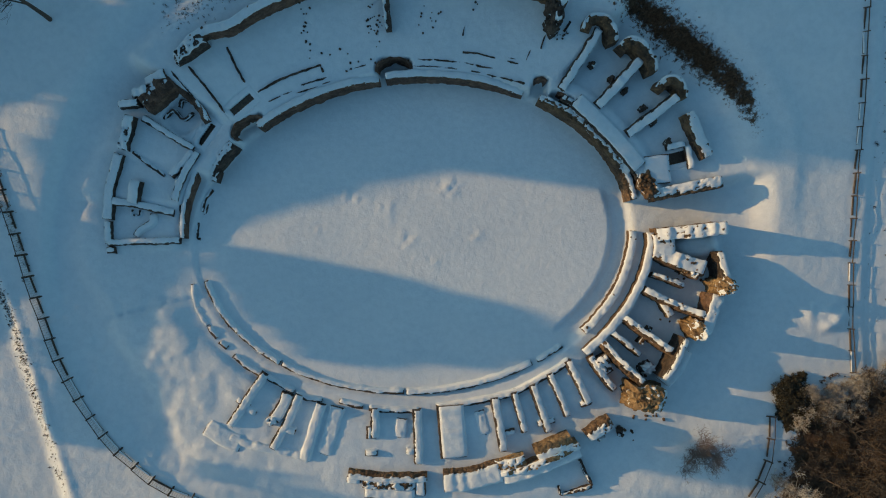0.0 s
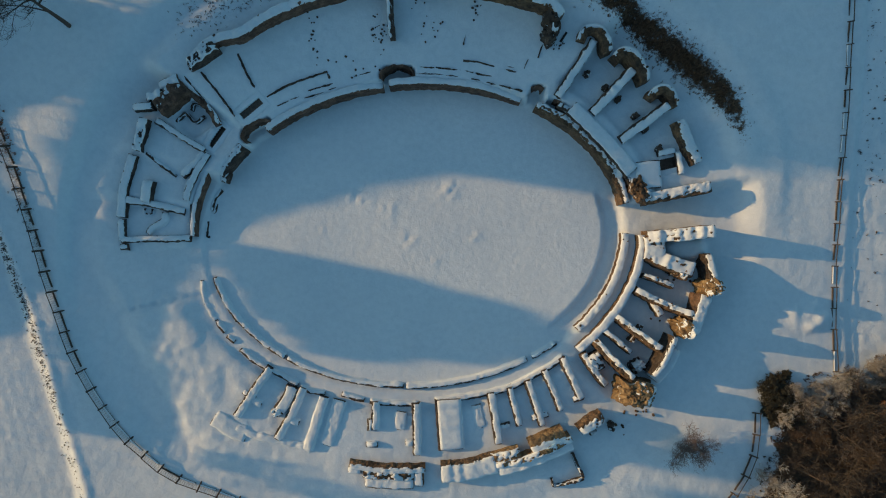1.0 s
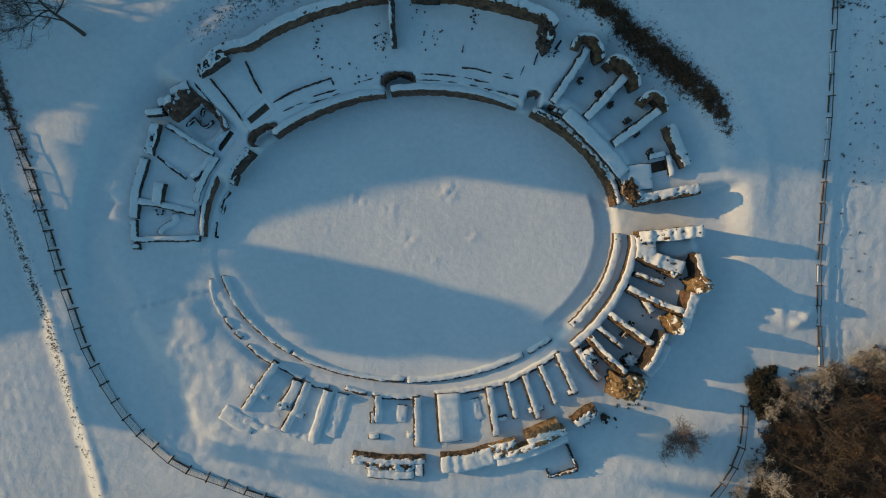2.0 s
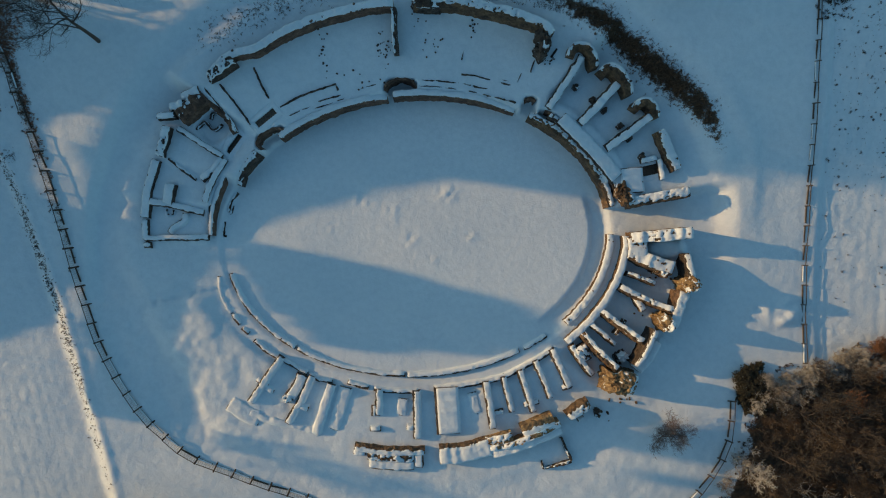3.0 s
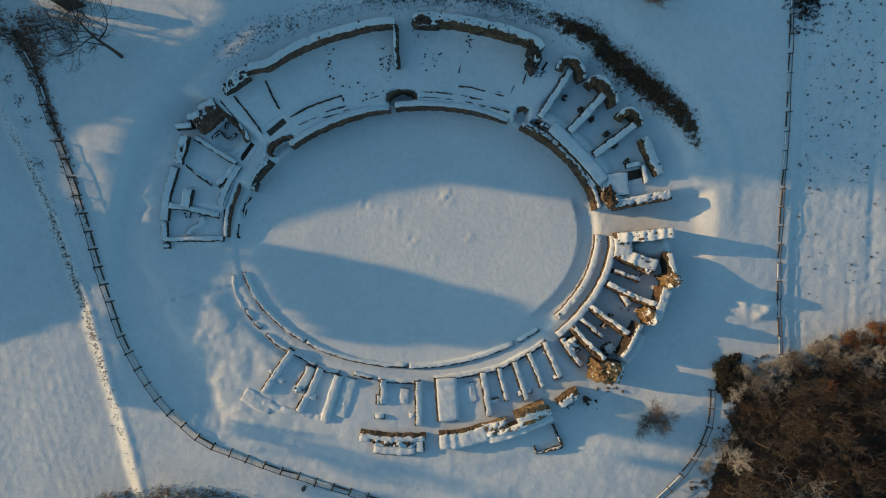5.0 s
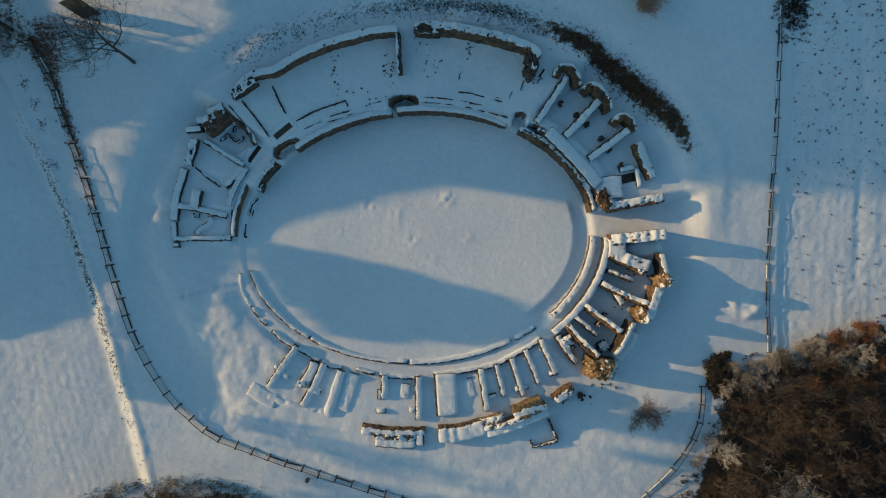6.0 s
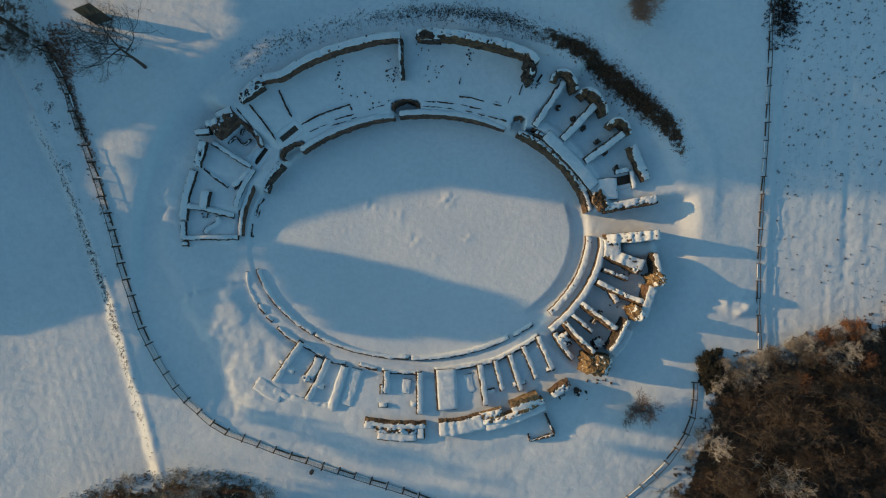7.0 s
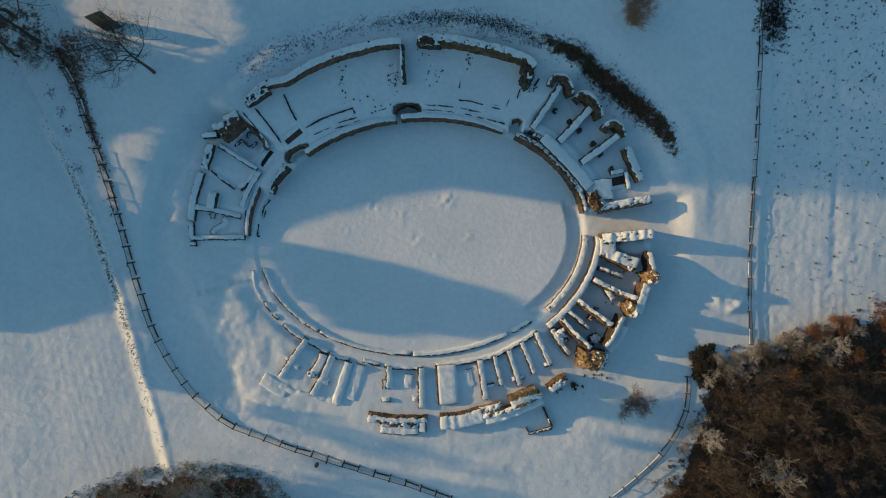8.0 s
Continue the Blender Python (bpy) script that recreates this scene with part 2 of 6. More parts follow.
def ground_height(x, y, hollows=True):
    x, y = np.asarray(x, float), np.asarray(y, float)
    d, phi = on_ring(x, y)
    rise = 3 * np.logaddexp(0, (y + 1) / 3)
    z = 0.5 + 0.16 * 24 * np.tanh(rise / 24)
    z = z - 0.012 * np.clip(-y - 12, 0, 60)
    # a terrace of tiers and rooms round the arena
    turn = (phi + 166) % 360
    near = np.where(turn > 180, turn - 360, turn)
    first = step(-3, 3, near)
    bounds = ((18, 7), (114, 1.5), (162.5, 1.5), (174, 1.5), (218, 1.5), (300, 1.5), (318, 2), (330, 2), (343, 2))
    cut = [step(at - soft, at + soft, turn) for at, soft in bounds]
    floors = (0.12 + 0.50 * step(1.6, 4.0, d),
              0.12 + 0.30 * step(2.2, 2.9, d),
              0.22 - 0.2 * step(2.1, 2.8, d) + 0.35 * step(6.0, 9.0, d),
              0.08 + 0.03 * np.clip(d, 0, 14),
              1.95 - 0.45 * step(2.6, 3.4, d),
              1.90 + 0.125 * np.clip(d - 1, 0, 10),
              1.75 - 0.30 * step(1.2, 2.2, d),
              0.30 + 0.90 * step(1.5, 1.9, d),
              0.25 + 0.45 * step(1.4, 2.2, d),
              0.10 + 0.05 * np.clip(d, 0, 12))
    tier = 0
    for k, floor in enumerate(floors):
        low = first if k == 0 else cut[k - 1]
        high_end = cut[k] if k < 9 else first * (turn < 180)
        share = low * (1 - cut[0]) * (near < 180) if k == 0 else low - high_end if k < 9 else low * (1 - first)
        if k == 0:
            share = first * (1 - cut[0]) + first * (near < 0)
        tier = tier + share * floor
    shift = 2.6 * sector(phi, -176, -138, 8)
    ring = 1 - step(10.2, 13.0, d + shift)
    z = z * (1 - ring) + tier * ring
    # the sunken path round the ruins
    sunk = step(10.8 - 1.2 * sector(phi, 140, 185, 12), 12.6, d + shift) - step(12.5, 15.2 - 1.5 * sector(phi, 140, 185, 12), d)
    z = z - (0.62 - 0.25 * sector(phi, -172, -125, 8)) * sunk * (1 - 0.8 * sector(phi, -128, -38, 12)) * (1 - sector(phi, -42, 14, 8))
    z = z * step(0.3, 0.62, d)
    # a trodden ditch inside the eastern edge of the arena
    z = z - 0.36 * sector(phi, -46, 13, 4) * step(-1.75, -1.45, d) * (1 - step(-0.05, 0.3, d))
    for hx, hy, hl, hw, turn, low in HOLLOWS if hollows else ():
        c, s = math.cos(turn), math.sin(turn)
        u, v = (x - hx) * c + (y - hy) * s, (y - hy) * c - (x - hx) * s
        inside = 1 - step(0.86, 1.0, np.maximum(np.abs(u) / hl, np.abs(v) / hw) * 0.5 + np.hypot(u / hl, v / hw) * 0.5)
        z = z * (1 - inside) + np.minimum(z, low) * inside
    fx, fy = (22.06, 0.17)
    fill = np.exp(-np.hypot((x - fx) / 2.1, (y - fy) / 1.2) ** 6)
    z = z * (1 - fill) + np.maximum(z, 1.15) * fill
    # spoil bank of the ditch, the fence's foot and the scrub bank
    b, side = away(x, y, BANK)
    east_of = b * side
    z = z - 0.62 * (1 - step(-1.6 + 0.2 * rough2(x, y, 1.4, 21), 0.1, east_of)) * np.exp(-np.clip(-east_of - 2, 0, None) / 12) * (1 - step(50, 58, np.abs(x) + np.abs(y) * 0.2))
    z = z + 0.13 * np.exp(-((east_of - 0.15) / 0.4) ** 2) * (1 + 0.3 * rough2(x, y, 0.8, 3))
    off = -east_of
    z = z + 0.015 * np.sin(off * 6.2 + 1.2 * rough2(x, y, 5.0, 33)) * (0.6 + 0.4 * rough2(x, y, 2.0, 34)) * step(1.2, 2.5, off) * (1 - step(8, 13, off)) * step(-7, -13, y) * (1 - step(50, 58, np.abs(x)))
    b, side = away(x, y, SCRUB)
    z = z + 0.7 * np.exp(-(b / 1.6) ** 2)
    b, side = away(x, y, EAST_FENCE)
    off = b * side
    z = z - 0.2 * step(1.2, 1.85, off) * (1 - step(20, 40, off))
    b, side = away(x, y, [(27.00, 17.02), (28.66, 14.46), (30.20, 11.22), (30.76, 6.98), (30.66, 4.16), (30.63, 1.06)])
    off = b * side
    z = z - 0.14 * (step(-0.4, 0.9, off) - step(1.4, 6.0, off)) * step(0.5, 4, y) * (1 - step(14, 18, y))
    # the land falls gently eastwards
    z = z - 0.024 * np.clip(x + 28, 0, 70) * step(-15, -31, y)
    z = z - 0.034 * np.clip(x - 27.5, 0, 40)
    z = z - 0.08 * np.exp(-((x - 45.75 + 0.055 * (y - 9.3)) / 0.6) ** 2) * step(-5, 0, y)
    # drifts, trodden snow, plough lines of the fields
    calm = np.where(d < 0, 0.5, 1.0)
    field = step(34, 37, x) * step(-9, -6, y)
    z = z + calm * (0.10 * rough2(x, y, 6.5, 1) + 0.018 * rough2(x, y, 2.1, 2) + 0.015 * rough2(x, y, 0.8, 4) + 0.013 * rough2(x, y, 0.42, 14))
    z = z + field * 0.012 * rough2(x, y * 0.12, 0.5, 31)
    lumps = sector(phi, -172, -118, 5) * step(2.5, 4.5, d) * (1 - step(13.5, 16, d)) + 0.3 * sector(phi, -118, -45, 5) * step(6.5, 8, d) * (1 - step(24, 28, d))
    edge = x + 0.9 * rough2(x, y, 1.6, 17) + 0.4 * rough2(x, y, 0.6, 18)
    z = z + 0.1 * step(-27.6, -25.6, edge) * (1 - step(-22, -15, x)) * step(-2.5, -5, y) * (1 - step(-13, -17, y)) * step(3, 5, d)
    z = z + lumps * (0.09 * rough2(x, y, 1.5, 15) + 0.05 * rough2(x, y, 0.6, 16))
    east = step(36.5, 38.5, x)
    z = z + east * (0.014 * rough2(x * 3.2, y * 0.35, 1.6, 5) + 0.05 * rough2(x, y, 0.5, 6) * (0.45 + 0.55 * rough2(x, y, 3.0, 7)) + 0.02 * rough2(x, y * 0.2, 0.5, 37))
    west = step(-34, -40, x + 0.35 * np.clip(-y, -5, 40)) * step(-6, -12, y)
    z = z + west * (0.012 * rough2(x * 2.2 + y * 0.5, y * 0.4, 1.5, 8) + 0.02 * rough2(x, y, 0.5, 19))
    # humps in the arena
    for hx, hy, hr in (((-8.17, 5.07) + (0.9,)), ((-5.16, 3.88) + (0.8,)), ((0.32, 5.64) + (1.0,)), ((-11.24, 1.92) + (0.6,)), ((-3.42, 0.98) + (0.7,)), ((2.80, 1.27) + (0.6,)), ((-1.32, -1.22) + (0.6,))):
        q = np.hypot(x - hx, y - hy) / hr
        z = z + 0.05 * np.exp(-q * q) * (0.6 + 2.4 * rough2(x, y, 0.5, 9))
    # snow heap by the east fence
    hx, hy = (33.87, -6.06)
    q = np.hypot((x - hx) / 1.9, (y - hy) / 1.3)
    z = z + np.exp(-q ** 4) * (0.35 + 0.45 * rough2(x, y, 0.9, 11))
    # unseen ridge added far west to cast shade, low hills all round
    ridge = np.exp(-(np.clip(np.abs(x - RIDGE) - 2.5, 0, None) / 12.0) ** 2)
    z = z * (1 - ridge) + shade_skyline(y + SUN_DRIFT * (x - RIDGE)) * ridge
    far = np.hypot(x, y)
    z = z + step(250, 1200, far) * (5 + 5 * rough2(x, y, 260, 12))
    return z


def high(x, y):
    return float(ground_height(np.array([x]), np.array([y]))[0])


# ---- mesh helpers ----
def mesh_of(name, verts, faces, mat, smooth=False):
    me = bpy.data.meshes.new(name)
    me.from_pydata([tuple(map(float, v)) for v in verts], [], [tuple(map(int, f)) for f in faces])
    me.materials.append(mat)
    if smooth:
        me.polygons.foreach_set("use_smooth", [True] * len(me.polygons))
    me.update()
    return me


def part(name, me, parent, label="", at=None, kind=""):
    ob = new(name, me)
    ob.parent = parent
    if at is not None:
        ob.matrix_local = at
    return tagged(ob, label, kind=kind)


def strip_faces(rows, cols):
    return [(i * cols + j, i * cols + j + 1, (i + 1) * cols + j + 1, (i + 1) * cols + j) for i in range(rows - 1) for j in range(cols - 1)]


# ---- the ground: one sheet out to the horizon ----
def axis(lo, hi, gap, end_lo, end_hi, grow=1.12):
    mid = np.arange(lo, hi + gap / 2, gap)
    up, s = [], gap
    while (up[-1] if up else hi) < end_hi:
        s = min(s * grow, max(3.0, 0.12 * abs((up[-1] if up else hi) - hi)))
        up.append((up[-1] if up else hi) + s)
    down, s = [], gap
    while (down[-1] if down else lo) > end_lo:
        s = min(s * grow, max(3.0, 0.12 * abs((down[-1] if down else lo) - lo) - 10))
        down.append((down[-1] if down else lo) - s)
    return np.array(down[::-1] + list(mid) + up)


def build_ground():
    gx, gy = axis(-54, 54, 0.24, -2500, 2500), axis(-33, 36, 0.24, -2500, 2500)
    X, Y = np.meshgrid(gx, gy, indexing="ij")
    Z = ground_height(X, Y)
    me = bpy.data.meshes.new("ground")
    rows, cols = X.shape
    me.vertices.add(rows * cols)
    me.vertices.foreach_set("co", np.stack([X, Y, Z], -1).ravel())
    i, j = np.meshgrid(np.arange(rows - 1), np.arange(cols - 1), indexing="ij")
    a = (i * cols + j).ravel()
    quads = np.stack([a, a + cols, a + cols + 1, a + 1], 1).ravel()
    me.loops.add(len(quads))
    me.loops.foreach_set("vertex_index", quads)
    me.polygons.add(len(a))
    me.polygons.foreach_set("loop_start", np.arange(len(a)) * 4)
    me.polygons.foreach_set("use_smooth", np.ones(len(a), bool))
    me.update(calc_edges=True)
    me.validate()
    # leaf litter and brush under the trees, where the snow has not settled
    litter = np.zeros(X.shape)
    d, side = away(X, Y, WOOD_EDGE)
    litter = np.maximum(litter, step(-0.2, 3.2, d * side + 1.1 * rough2(X, Y, 2.2, 40)) * (X > 10) * (X < 90) * (Y > -75))
    d, side = away(X, Y, THICKET_EDGE)
    litter = np.maximum(litter, 0.9 * step(-0.4, 3.0, -d * side + 1.0 * rough2(X, Y, 2.0, 41)) * (Y < -20) * (Y > -55) * (X < 0) * (X > -65))
    d, side = away(X, Y, SCRUB)
    litter = np.maximum(litter, 0.66 * (1 - step(0.3, 2.2, np.abs(d * side - 0.45))) * step(4, 14, X) * step(29.5, 25, X))
    gx0, gy0 = (-47.44, 24.01)
    litter = np.maximum(litter, 0.5 * (1 - step(0.2, 1.3, np.hypot((X - gx0) / 6.5, (Y - gy0) / 5.5))))
    d, side = away(X, Y, WEST_FENCE[:4])
    litter = np.maximum(litter, 0.46 * (1 - step(0.1, 1.6, d)))
    d, side = away(X, Y, EAST_FENCE)
    litter = np.maximum(litter, (0.15 + 0.07 * rough2(X, Y, 3.0, 43) + 0.05 * rough2(X, Y, 0.5, 44) + 0.04 * step(8, 20, Y)) * step(1.5, 4, d * side) * (Y > -12) * (Y < 60) * (X < 90))
    att = me.attributes.new("litter", "FLOAT", "POINT")
    att.data.foreach_set("value", litter.ravel())
    me.materials.append(GROUND)
    return tagged(new("ground", me), "snow-covered ground with trodden paths, drifts and a sunken arena", "ground", kind="structure")


HOLLOWS += [
    (*(-4.25, 15.73), 1.6, 0.95, 0.05, 0.3),
    (*(-16.85, 10.76), 1.65, 0.9, 0.4, 0.2),
    (*(8.29, 13.88), 0.8, 1.0, -0.2, 0.25),
    (*(10.12, 12.73), 1.25, 0.75, -0.6, 0.4),
    (*(16.57, 5.36), 0.5, 1.4, 0.35, 0.3),
    (*(-17.35, 12.75), 1.5, 0.75, 0.68, 0.6),
    (*(-20.66, 10.32), 1.4, 0.66, 0.95, 0.1),
    (*(23.59, -6.06), 0.5, 0.5, 0.0, 0.5),
    (*(20.23, 7.88), 1.05, 0.85, 0.22, 0.4),
    (*(-22.60, 11.96), 1.7, 1.5, 0.7, 1.0),
]
build_ground()


# ---- ruined walls ----
def ruin_wall(label, pts, thick, top, rag=0.12, snow=0.8, bare=0, bare_width=0.11, mat=STONE_GREY, batter=0.06, group="low walls of the ruin", seed=None, depth=0.16, name="ruin_wall", drift=None, rise=None):
    """A broken masonry wall along pts with a worn top at height top (one, or one for each end) and snow lying on it.
    bare: the side (1 left of the line, -1 right) from which the snow has fallen."""
    gap = 0.15
    line = spline(pts, gap)
    n = len(line)
    ends = (top, top) if isinstance(top, (int, float)) else top
    tops = np.interp(np.linspace(0, 1, n), np.linspace(0, 1, len(ends)), ends)
    if rise is not None:
        level = ground_height(line[:, 0], line[:, 1])
        tops = np.convolve(np.pad(level, 6, mode="edge"), np.ones(13) / 13, "valid") + np.interp(np.linspace(0, 1, n), np.linspace(0, 1, len(rise)), rise)
    tan = np.gradient(line, axis=0)
    tan /= np.maximum(np.hypot(*tan.T), 1e-6)[:, None]
    nor = np.stack([-tan[:, 1], tan[:, 0]], 1)
    seed = seed if seed is not None else abs(line[0, 0] * 3.7 + line[0, 1] * 1.3)
    run = np.arange(n) * gap
    worn = rag * (rough2(run, run * 0, 0.5, seed) + 0.7 * rough2(run, run * 0, 1.7, seed + 3))
    fade = np.minimum(1, np.minimum(np.arange(n), np.arange(n)[::-1]) / 3.0)
    crest = tops + worn - rag * (1 - fade)
    foot = ground_height(line[:, 0], line[:, 1])
    for s in (-1, 1):
        foot = np.minimum(foot, ground_height(line[:, 0] + s * nor[:, 0] * (thick / 2 + 0.3), line[:, 1] + s * nor[:, 1] * (thick / 2 + 0.3)))
    foot -= 0.25
    origin = Vector((line[n // 2, 0], line[n // 2, 1], foot[n // 2]))
    jag = min(0.045, 0.12 * thick)
    half_l = thick / 2 + jag * rough2(run, run * 0 + 5, 0.6, seed + 1) + 0.7 * jag * rough2(run, run * 0, 0.27, seed)
    half_r = thick / 2 + jag * rough2(run, run * 0 + 9, 0.6, seed + 2) + 0.7 * jag * rough2(run, run * 0 + 2, 0.27, seed)
    if drift is None:
        drift = float(np.mean(crest - foot)) - 0.25 < 0.75
    depth *= 0.8
    if drift:
        depth *= 0.8
        crest = tops - 0.09 + 0.45 * worn - 0.5 * rag * (1 - fade)
        half_l, half_r = 0.5 * half_l + thick / 4, 0.5 * half_r + thick / 4
    verts, cols = [], 11
    for i in range(n):
        h = crest[i] - foot[i]
        for side, share in ((1, 0.0), (1, 0.5), (1, 0.86), (1, 1.0), (0.5, 1.03), (0, 1.05), (-0.5, 1.03), (-1, 1.0), (-1, 0.86), (-1, 0.5), (-1, 0.0)):
            w = (half_l if side > 0 else half_r)[i]
            off = side * (w + batter * (1 - share) * 1.2 - (0.04 if share > 0.99 else 0))
            jig = 0.06 * float(rough2(run[i], share * 4 + side * 7, 0.28, seed))
            z = crest[i] + (share - 1) * (0.6 if share > 1 else h) + (jig if share > 0.9 else 0)
            verts.append((line[i, 0] + nor[i, 0] * (off + jig) - origin.x, line[i, 1] + nor[i, 1] * (off + jig) - origin.y, z - origin.z))
    faces = [f[::-1] for f in strip_faces(n, cols)] + [tuple(range(cols)), tuple(range((n - 1) * cols, n * cols))[::-1]]
    ob = new(name, mesh_of(name, verts, faces, mat))
    ob.location = origin
    tagged(ob, label, "ruined wall", group)
    if snow > 0:
        verts, across = [], 15
        patchy = 0.22 if snow > 0.92 else 0.6 if snow > 0.82 else 1.0
        edge = 0.85 * bare_width + min(bare_width, 0.2) * (0.6 * rough2(run, run * 0 + 3, 0.5, seed + 9) + 0.4 * rough2(run, run * 0 + 3, 0.2, seed + 4)) + (0.02 if drift else 0.0)
        for i in range(n):
            tall = crest[i] - foot[i] - 0.25
            for k in range(across):
                s = max(-1.0, min(1.0, 1 - 2 * (k - 2) / (across - 5)))
                w = (half_l if s > 0 else half_r)[i] + 0.03
                beyond = max(0, 2 - k, k - across + 3)
                open_side = drift and not (bare == 2 or bare and s * bare > 0)
                out = (0.0, 0.05, 0.14)[beyond] * (1 + 0.5 * float(rough2(run[i], s * 3, 0.8, seed + 8))) if open_side else 0.0
                x, y = line[i, 0] + nor[i, 0] * (s * w + math.copysign(out, s)), line[i, 1] + nor[i, 1] * (s * w + math.copysign(out, s))
                lie = snow * 1.5 - 0.55 + patchy * (0.45 * float(rough2(x, y, 0.6, seed + 5)) + 0.55 * float(rough2(x, y, 0.17, seed + 6)))
                t = depth * min(1.0, max(-0.6, lie * 4.5)) * (1 - (0.35 if open_side else 0.6) * abs(s) ** 6) + 0.035 * float(rough2(x, y, 0.34, seed + 2))
                if beyond:
                    t = -tall * (0.0, 0.45, 1.1)[beyond] if open_side else t - 0.1 * beyond
                open_way = math.copysign(1, s) if bare == 2 else bare
                if bare and s * open_way > 1 - 2 * edge[i] / max(thick, 0.2):
                    t = -0.14 - 0.03 * beyond
                    if abs(s) > 0.99:
                        x, y, t = x - nor[i, 0] * open_way * 0.14, y - nor[i, 1] * open_way * 0.14, t - 0.08
                if i in (0, n - 1):
                    t -= 0.14
                fuzz = (0.018 if snow > 0.9 else 0.035) * float(rough2(x, y, 0.19, seed + 11))
                verts.append((x - origin.x + 0.8 * fuzz * nor[i, 0], y - origin.y + 0.8 * fuzz * nor[i, 1], crest[i] + 0.035 * (1 - abs(s)) + t + fuzz * (0.2 if t < 0 else 1) - origin.z))
        part("snow_cap", mesh_of("snow_cap", verts, [f[::-1] for f in strip_faces(n, across)], SNOW, True), ob, "white snow lying on the wall top")
    if 0 < snow < 0.93 and thick > 0.4:
        rnd = random.Random(int(seed * 100))
        for _ in range(int(run[-1] * (3.6 - 3.2 * snow) * min(1.5, thick * 1.6))):
            i, s, size = rnd.randrange(1, n - 1), rnd.uniform(-0.95, 0.95), rnd.uniform(0.08, 0.22)
            w = s * thick / 2
            m = Matrix.Translation((line[i, 0] + nor[i, 0] * w - origin.x, line[i, 1] + nor[i, 1] * w - origin.y, crest[i] + 0.05 + 0.2 * size - origin.z))
            m = m @ Euler((rnd.uniform(-0.4, 0.4), rnd.uniform(-0.4, 0.4), rnd.uniform(0, 6))).to_matrix().to_4x4() @ Matrix.Diagonal((size, size * rnd.uniform(0.6, 1), size * rnd.uniform(0.5, 0.9), 1))
            part("stone", stone_mesh(rnd.randrange(4), mat), ob, at=m)
    return ob


def rubble_mass(label, x, y, rx, ry, turn, top, snow=0.4, lee=0.35, mat=STONE, stones=10, seed=0, group="masonry stumps", name="masonry_stump"):
    """A stump of broken masonry with an uneven top, loose stones and patches of snow on the sheltered side."""
    rnd = random.Random(seed * 31 + 5)
    foot = high(x, y) - 0.4
    c, s = math.cos(radians(turn)), math.sin(radians(turn))
    rings, segs = 24, 72
    verts, snowy, faces = [], [], []
    height = top - foot

    def shape(r, a):
        edge = 0.86 + 0.14 * float(rough2(math.cos(a) * 2, math.sin(a) * 2, 0.7, seed)) + 0.08 * float(rough2(math.cos(a) * 2, math.sin(a) * 2, 0.25, seed + 1))
        q = max(abs(math.cos(a)), abs(math.sin(a))) ** 0.55
        u, v = r * rx * math.cos(a) * edge / q, r * ry * math.sin(a) * edge / q
        return u, v

    for i in range(rings + 1):
        r = i / rings
        for k in range(segs):
            a = 2 * math.pi * k / segs
            rr = min(1.0, r / 0.82)
            u, v = shape(rr * (1 if r < 0.83 else 1 + (r - 0.83) * 0.5), a)
            if r > 0.8:
                k_side = 1 + 0.13 * float(rough2(a * 4, i * 1.3, 0.9, seed + 9))
                u, v = u * k_side, v * k_side
            px, py = x + u * c - v * s, y + u * s + v * c
            knobs = (1 - 0.6 * rr ** 4) * 0.26 * float(rough2(px, py, 0.9, seed + 2)) + 0.2 * float(rough2(px, py, 0.36, seed + 3)) + 0.17 * float(rough2(px, py, 0.2, seed + 4))
            body = top - 0.25 * height * rr ** 3 + knobs * min(1, height)
            z = body if r <= 0.82 else body - (body - foot) * (r - 0.82) / 0.18
            verts.append((px - x, py - y, z - foot))
            lie = snow * 1.6 - 0.62 + lee * (px - x) / rx + 0.5 * float(rough2(px, py, 0.7, seed + 7)) + 0.3 * float(rough2(px, py, 0.25, seed + 8))
            if r <= 0.84:
                snowy.append((px - x, py - y, z - foot + (0.16 * min(1, max(-0.8, lie * 3)) if r < 0.8 else -0.12)))
    faces = [(i * segs + k, i * segs + (k + 1) % segs, (i + 1) * segs + (k + 1) % segs, (i + 1) * segs + k) for i in range(rings) for k in range(segs)]
    faces = [f[::-1] for f in faces]
    ob = new(name, mesh_of(name, verts, faces, mat))
    ob.location = (x, y, foot)
    tagged(ob, label, "ruined masonry", group)
    top_rows = len(snowy) // segs
    part("snow_patch", mesh_of("snow_patch", snowy, [f for f in faces if max(f) < top_rows * segs], SNOW, True), ob, "patchy white snow")
    for k in range(stones):
        a, r = rnd.uniform(0, 6.28), rnd.uniform(0.1, 0.95)
        u, v = shape(r, a)
        px, py = u * c - v * s, u * s + v * c
        z = top - 0.25 * height * r ** 3 - foot
        size = rnd.uniform(0.12, 0.36)
        m = Matrix.Translation((px, py, z + 0.02)) @ Euler((rnd.uniform(-0.4, 0.4), rnd.uniform(-0.4, 0.4), rnd.uniform(0, 6))).to_matrix().to_4x4() @ Matrix.Diagonal((size, size * rnd.uniform(0.6, 1), size * rnd.uniform(0.5, 0.8), 1))
        part("stone", stone_mesh(k % 4, mat), ob, at=m)
    return ob


STONES = {}


